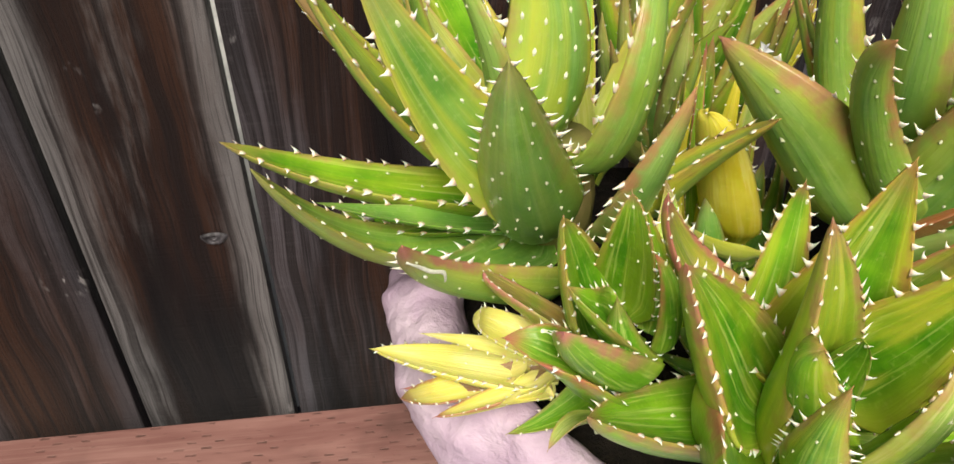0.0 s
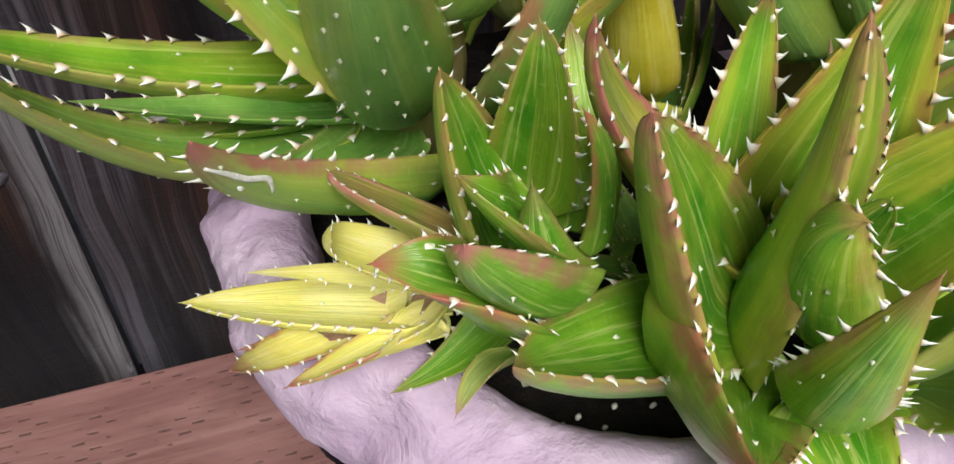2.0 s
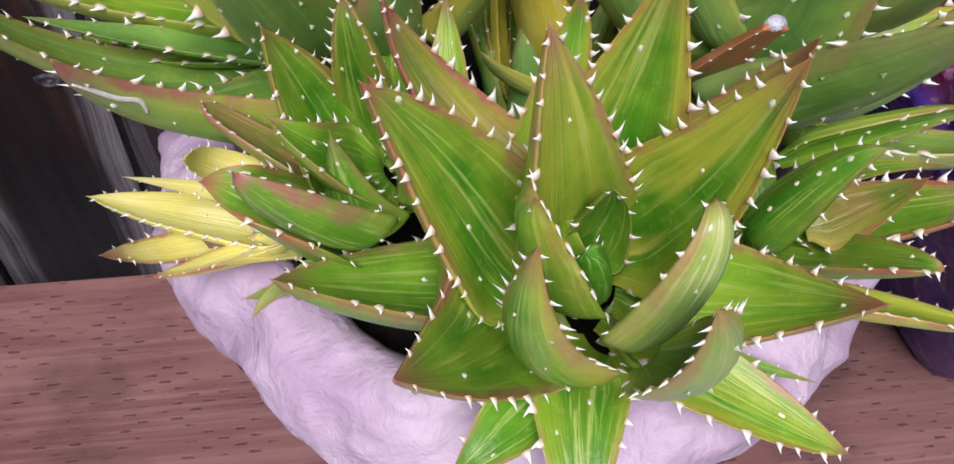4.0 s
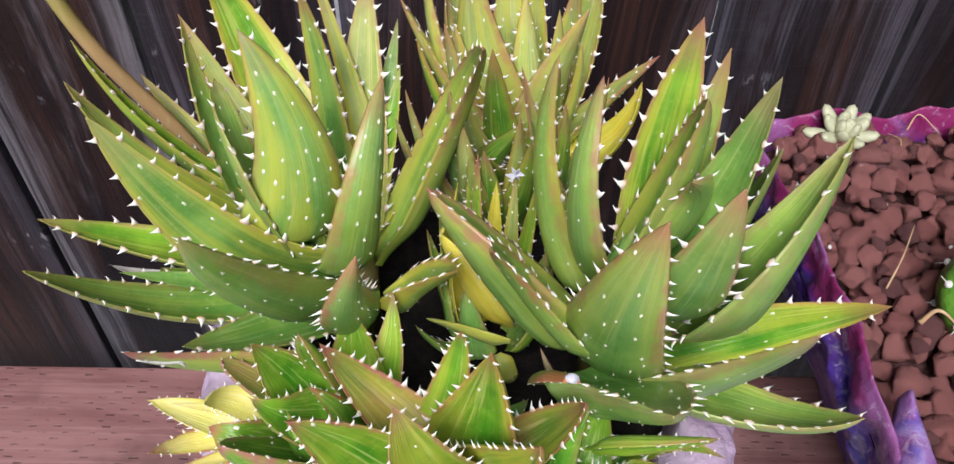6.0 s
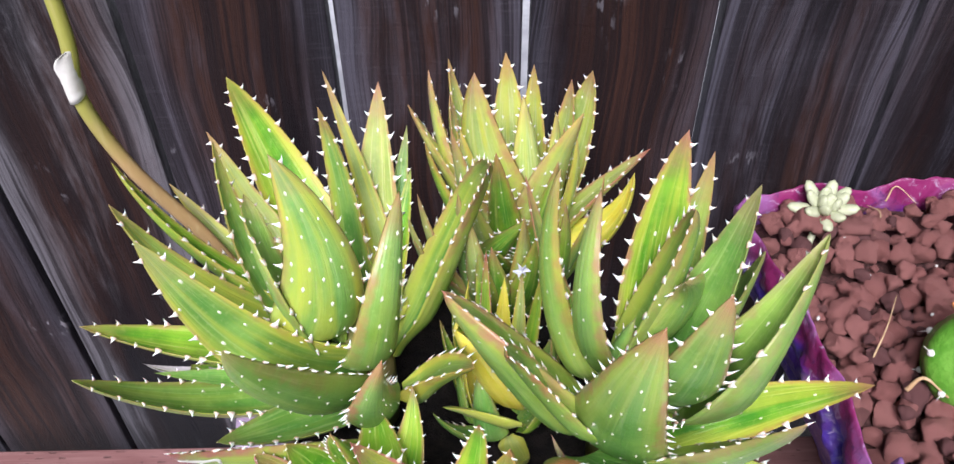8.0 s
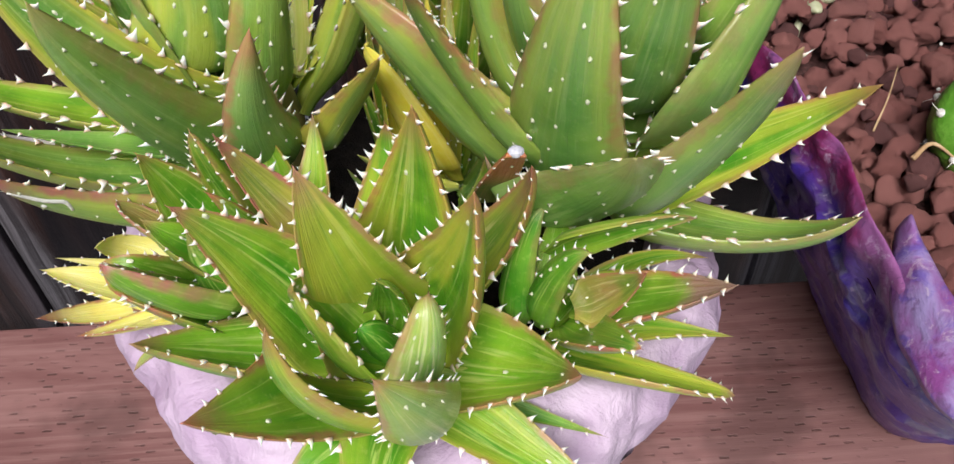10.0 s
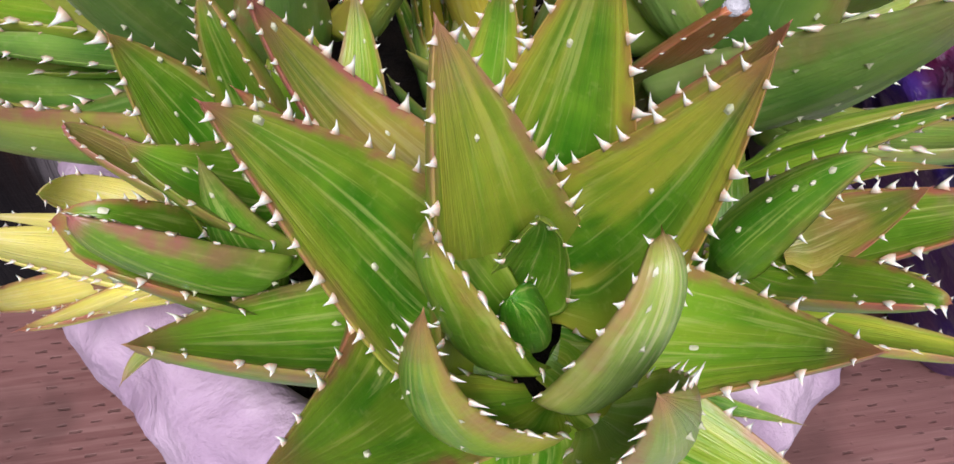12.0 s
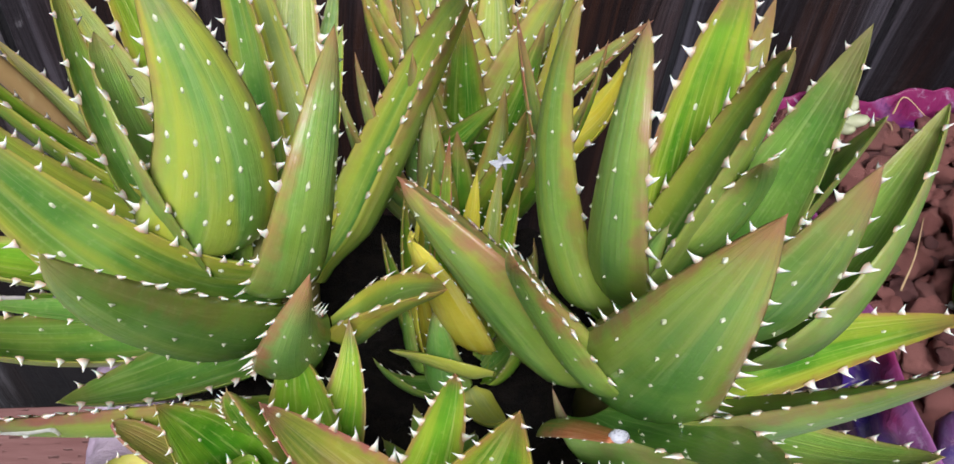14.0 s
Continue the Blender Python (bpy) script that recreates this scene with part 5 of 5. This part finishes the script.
right.leaf((0.1800, 0.2320, 0.3130), 0.0050, 0.12, az=260, start=(0.1897, 0.2337, 0.2851), dots=0, red=0.4, yel=0.0, mat=M_DRY, tooth=0.0, label="thin dried brown leaf")

yellow = Rosette((0.0769, 0.2163, 0.2674), (-0.3, -0.2, 1), "small dying aloe offset with bright yellow leaves over the rim")
Y = dict(mat=M_DEAD, gap=0.0046, tooth=0.0026, dots=2)
yellow.leaf((0.0052, 0.2349, 0.2635), 0.0255, start=(0.0724, 0.2175, 0.2604), via=(0.0377, 0.2279, 0.2606), side=(-0.24, -0.95, 0.21), taper=-0.01, thick=0.26, red=0.05, yel=0.3, **Y)
yellow.leaf((0.0231, 0.2207, 0.2848), 0.0106, start=(0.0680, 0.2213, 0.2659), via=(0.0565, 0.2271, 0.2656), side=(-0.37, -0.91, -0.20), taper=0.02, thick=0.26, red=0.05, yel=0.3, **Y)
yellow.leaf((0.0146, 0.2054, 0.2698), 0.0205, start=(0.0599, 0.2205, 0.2644), via=(0.0365, 0.2238, 0.2518), side=(0.15, -0.98, 0.11), taper=-0.05, thick=0.26, red=0.95, yel=0.4, **Y)
yellow.leaf((0.0261, 0.2040, 0.2600), 0.0155, start=(0.0700, 0.2150, 0.2650), via=(0.0470, 0.2100, 0.2610), side=(0.23, -0.87, 0.43), taper=-0.03, thick=0.26, red=0.95, yel=0.4, **Y)
yellow.leaf((0.0425, 0.2136, 0.2966), 0.0195, start=(0.0758, 0.2185, 0.2701), via=(0.0526, 0.2248, 0.2795), side=(-0.25, -0.97, -0.02), taper=-0.02, thick=0.25, red=0.0, yel=0.2, **Y)
yellow.leaf((0.0479, 0.1999, 0.2684), 0.0121, start=(0.0669, 0.2123, 0.2602), via=(0.0636, 0.2114, 0.2599), side=(0.52, -0.85, 0.06), taper=-0.02, thick=0.26, red=0.1, yel=0.2, **Y)
yellow.leaf((0.0151, 0.2300, 0.2450), 0.012, 0.10, red=0.6, yel=0.0, mat=M_DRY, gap=0.006, tooth=0.0022, dots=0)

yellow.leaf((0.0591, 0.1730, 0.2788), 0.0100, start=(0.0800, 0.1920, 0.2700), via=(0.0690, 0.1829, 0.2800), side=(0.82, -0.49, 0.30), taper=0.00, thick=0.26, red=0.5, yel=0.2, mat=M_PALE, gap=0.006, tooth=0.001, dots=0)

# the old flower stalk that leans out of the tall rosette
stalk = thing("flower_stalk", (0.0272, 0.3420, 0.2959), "old leaning aloe flower stalk with papery bracts", "flower stalk")
SP = curve_points([(0.045, -0.012, -0.03), (0, 0, 0), (-0.028, 0.013, 0.032), (-0.050, 0.012, 0.074), (-0.059, 0.007, 0.120), (-0.052, 0.003, 0.158), (-0.050, 0.0, 0.25)], 40)
part("stalk", tube("stalk", SP, [0.0042 - 0.0010 * i / 39 for i in range(40)], M_STALK, 12), stalk)
for k, size, wide, turn in ((26, 0.030, 1.0, -0.9), (34, 0.026, 0.9, 0.9)):
    p, d = SP[k], (SP[k + 1] - SP[k]).normalized()
    bv, bf = [], []
    sd = d.cross(Vector((0, 1, 0.3))).normalized()
    fwd = d.cross(sd)
    if fwd.y > 0:
        fwd = -fwd
    for i in range(11):
        s = i / 10
        for j in range(11):
            x = (j / 10 - 0.5) * 2
            q = turn * 0.9 * s + x * 2.3 * wide * (1 - s) ** 0.5
            foot = 0.005 * x * turn * (1 - s)
            rr = 0.0041 + 0.0004 * math.sin(3 * x + 4 * s) + 0.0026 * s * s
            bv.append(p + d * (size * s + foot) + (fwd * math.cos(q) + sd * math.sin(q)) * rr)
    for i in range(10):
        for j in range(10):
            bf.append((i * 11 + j, i * 11 + j + 1, i * 11 + j + 12, i * 11 + j + 11))
    ob = part("bract", mesh_of("bract", bv, bf, M_BRACT), stalk, "white papery bract")
    sol = ob.modifiers.new("thick", "SOLIDIFY")
    sol.thickness = 0.0003


# scar like a scribble on the low leaf, the dried face of the cut stub, a scrap of dead skin
def surface_line(name, surface, path, r, mat, owner, label):
    pts = [surface(s, x, True) for s, x in path]
    pts = curve_points(pts, 24)
    return part(name, tube(name, pts, [r * (0.5 + 0.5 * math.sin(math.pi * (0.08 + 0.84 * i / 23))) for i in range(24)], mat, 6, 0.5), owner, label)


surface_line("scar", scar_surface, [(0.90, -0.15), (0.845, 0.36), (0.77, 0.50), (0.71, 0.66), (0.68, 0.57), (0.65, 0.36)], 0.0009, M_SCAR, scar_leaf, "pale winding scar")
surface_line("scar", scar_surface, [(0.76, 0.10), (0.74, 0.12)], 0.0008, M_SCAR, scar_leaf, "pale winding scar")

p, t, sd, n, a = stub_end
ring = [p - n * 0.0016 + t * 0.0004 + (sd * math.cos(2 * math.pi * j / 16) * 0.0025 + n * math.sin(2 * math.pi * j / 16) * 0.0018) for j in range(16)]
verts = ring + [v - t * 0.002 for v in ring] + [p - n * 0.0016 + t * 0.0005]
faces = [(j, (j + 1) % 16, 32) for j in range(16)] + [(j, 16 + j, 16 + (j + 1) % 16, (j + 1) % 16) for j in range(16)]
part("cut_face", mesh_of("cut_face", verts, faces, M_CUT), stub, "dried white cut face")

srng2 = random.Random(9)
sv, sf = [], []
for lay in (0.0, 0.0006):
    n0 = len(sv)
    sv.append(Vector((0, lay - 0.0012, 0.0004)))
    for j in range(12):
        q = 2 * math.pi * j / 12
        rad = (0.0058 if j % 2 == 0 else 0.0030) * srng2.uniform(0.7, 1.15) if lay == 0 else (sv[1 + j] - sv[0]).length
        sv.append(Vector((rad * 0.8 * math.cos(q), lay + srng2.uniform(-0.0016, 0.0016), rad * math.sin(q))) if lay == 0 else sv[1 + j] + Vector((0, lay, 0)))
    for j in range(12):
        tri = (n0, n0 + 1 + j, n0 + 1 + (j + 1) % 12)
        sf.append(tri if lay == 0 else tri[::-1])
for j in range(12):
    k = (j + 1) % 12
    sf.append((1 + j, 14 + j, 14 + k, 1 + k))
ob = tagged(new("dead_leaf_scrap", mesh_of("dead_leaf_scrap", sv, sf, M_CUT, False)), "crumpled white scrap of dead leaf skin on a tip", "leaf scrap")
ob.location = (0.1706, 0.3134, 0.3331)


# ---- small succulents in the lava rock ----
def plump(name, size, length, mat, curl=0.2):
    """A fat finger-shaped leaf along +z, from its foot."""
    verts, faces, m, n = [], [], 10, 9
    for i in range(m + 1):
        s = i / m
        r = size * (0.45 + 0.75 * math.sin(math.pi * min(1, s * 0.92 + 0.04)) ** 0.8) * (1 if s < 0.999 else 0.15)
        for j in range(n):
            q = 2 * math.pi * j / n
            verts.append((r * math.cos(q), r * 0.8 * math.sin(q) + curl * length * s * s, length * s))
    for i in range(m):
        for j in range(n):
            k = (j + 1) % n
            faces.append((i * n + j, i * n + k, (i + 1) * n + k, (i + 1) * n + j))
    faces += [tuple(range(n))[::-1], tuple(m * n + j for j in range(n))]
    return mesh_of(name, verts, faces, mat)


ghost = thing("rosette_succulent", (0.394, 0.464, 0.181), "small pale grey-green succulent rosette on a thin stem", "succulent")
part("stem", tube("stem", curve_points([(0, 0, -0.004), (0.001, 0.006, 0.010), (0.008, 0.016, 0.022), (0.013, 0.022, 0.028)], 14), [0.0026] * 14, M_GHOST, 10), ghost)
fat = plump("leaf", 0.0041, 0.0205, M_GHOST)
grng = random.Random(4)
for i in range(16):
    q, tilt = i * 2.39996, 16 + 76 * (i / 15) ** 0.8
    ob = part("leaf", fat, ghost)
    ob.matrix_basis = pose(0.013, 0.023, 0.029) @ pose(0, 0, 0, 14, 0, 0) @ pose(0, 0, 0, 0, 0, math.degrees(q)) @ pose(0, 0, 0, tilt + grng.uniform(-5, 5), 0, 0) @ Matrix.Diagonal((1, 1, 0.70 + 0.45 * i / 15, 1)) @ pose(0, 0, 0.003)


def cactus(at, rx, h, label, seed):
    top = thing("cactus", at, label, "cactus", "small cacti in the trough")
    r = random.Random(seed)
    verts, faces, m, n = [], [], 22, 32

    def body(s, q):
        k = math.sin(math.pi * min(1.0, 0.12 + 0.88 * s)) ** 0.55
        bump = 1 + 0.05 * math.sin(5 * q + 9 * s) * math.sin(math.pi * s)
        return Vector((rx * k * bump * math.cos(q), rx * 0.85 * k * bump * math.sin(q), h * s))

    for i in range(m + 1):
        for j in range(n):
            verts.append(body(i / m * 0.995, 2 * math.pi * j / n))
    for i in range(m):
        for j in range(n):
            k = (j + 1) % n
            faces.append((i * n + j, i * n + k, (i + 1) * n + k, (i + 1) * n + j))
    faces += [tuple(range(n))[::-1], tuple(m * n + j for j in range(n))]
    part("body", mesh_of("body", verts, faces, M_CACTUS), top)
    horn = plump("small_leaf", 0.0021, 0.0135, M_CACTUS_LEAF, 0.2)
    pad = bmesh.new()
    bmesh.ops.create_icosphere(pad, subdivisions=2, radius=0.0024)
    pad = from_bm("areole", pad, M_PERLITE)
    for i in range(18):
        s, q = 0.12 + 0.85 * i / 17, i * 2.39996 + 0.4
        c = body(s, q)
        out = (c - Vector((0, 0, h * 0.5))).normalized()
        ob = part("areole", pad, top)
        ob.location = c
        needle = []
        for _ in range(2):
            d = (out + Vector((r.uniform(-0.6, 0.6), r.uniform(-0.6, 0.6), r.uniform(-0.3, 0.6)))).normalized()
            needle.append(d)
        part("spine", tube("spine", [c, c + needle[0] * 0.004, c + needle[0] * 0.009], [0.0003, 0.00025, 0.0001], M_BRACT, 5), top)
        if s > 0.42 and i % 4 != 1:
            ob = part("small_leaf", horn, top, "red and yellow pointed leaf")
            ob.matrix_basis = Matrix.Translation(c) @ (out + Vector((0, 0, 0.7))).to_track_quat("Z", "Y").to_matrix().to_4x4() @ pose(0, 0, 0, r.uniform(-12, 12), 0, r.uniform(0, 360))
    return top


cactus((0.456, 0.337, 0.190), 0.037, 0.072, "bright green cactus with red and yellow tipped leaflets", 3)
cactus((0.516, 0.432, 0.187), 0.028, 0.062, "smaller bright green cactus standing in the lava rocks", 8)
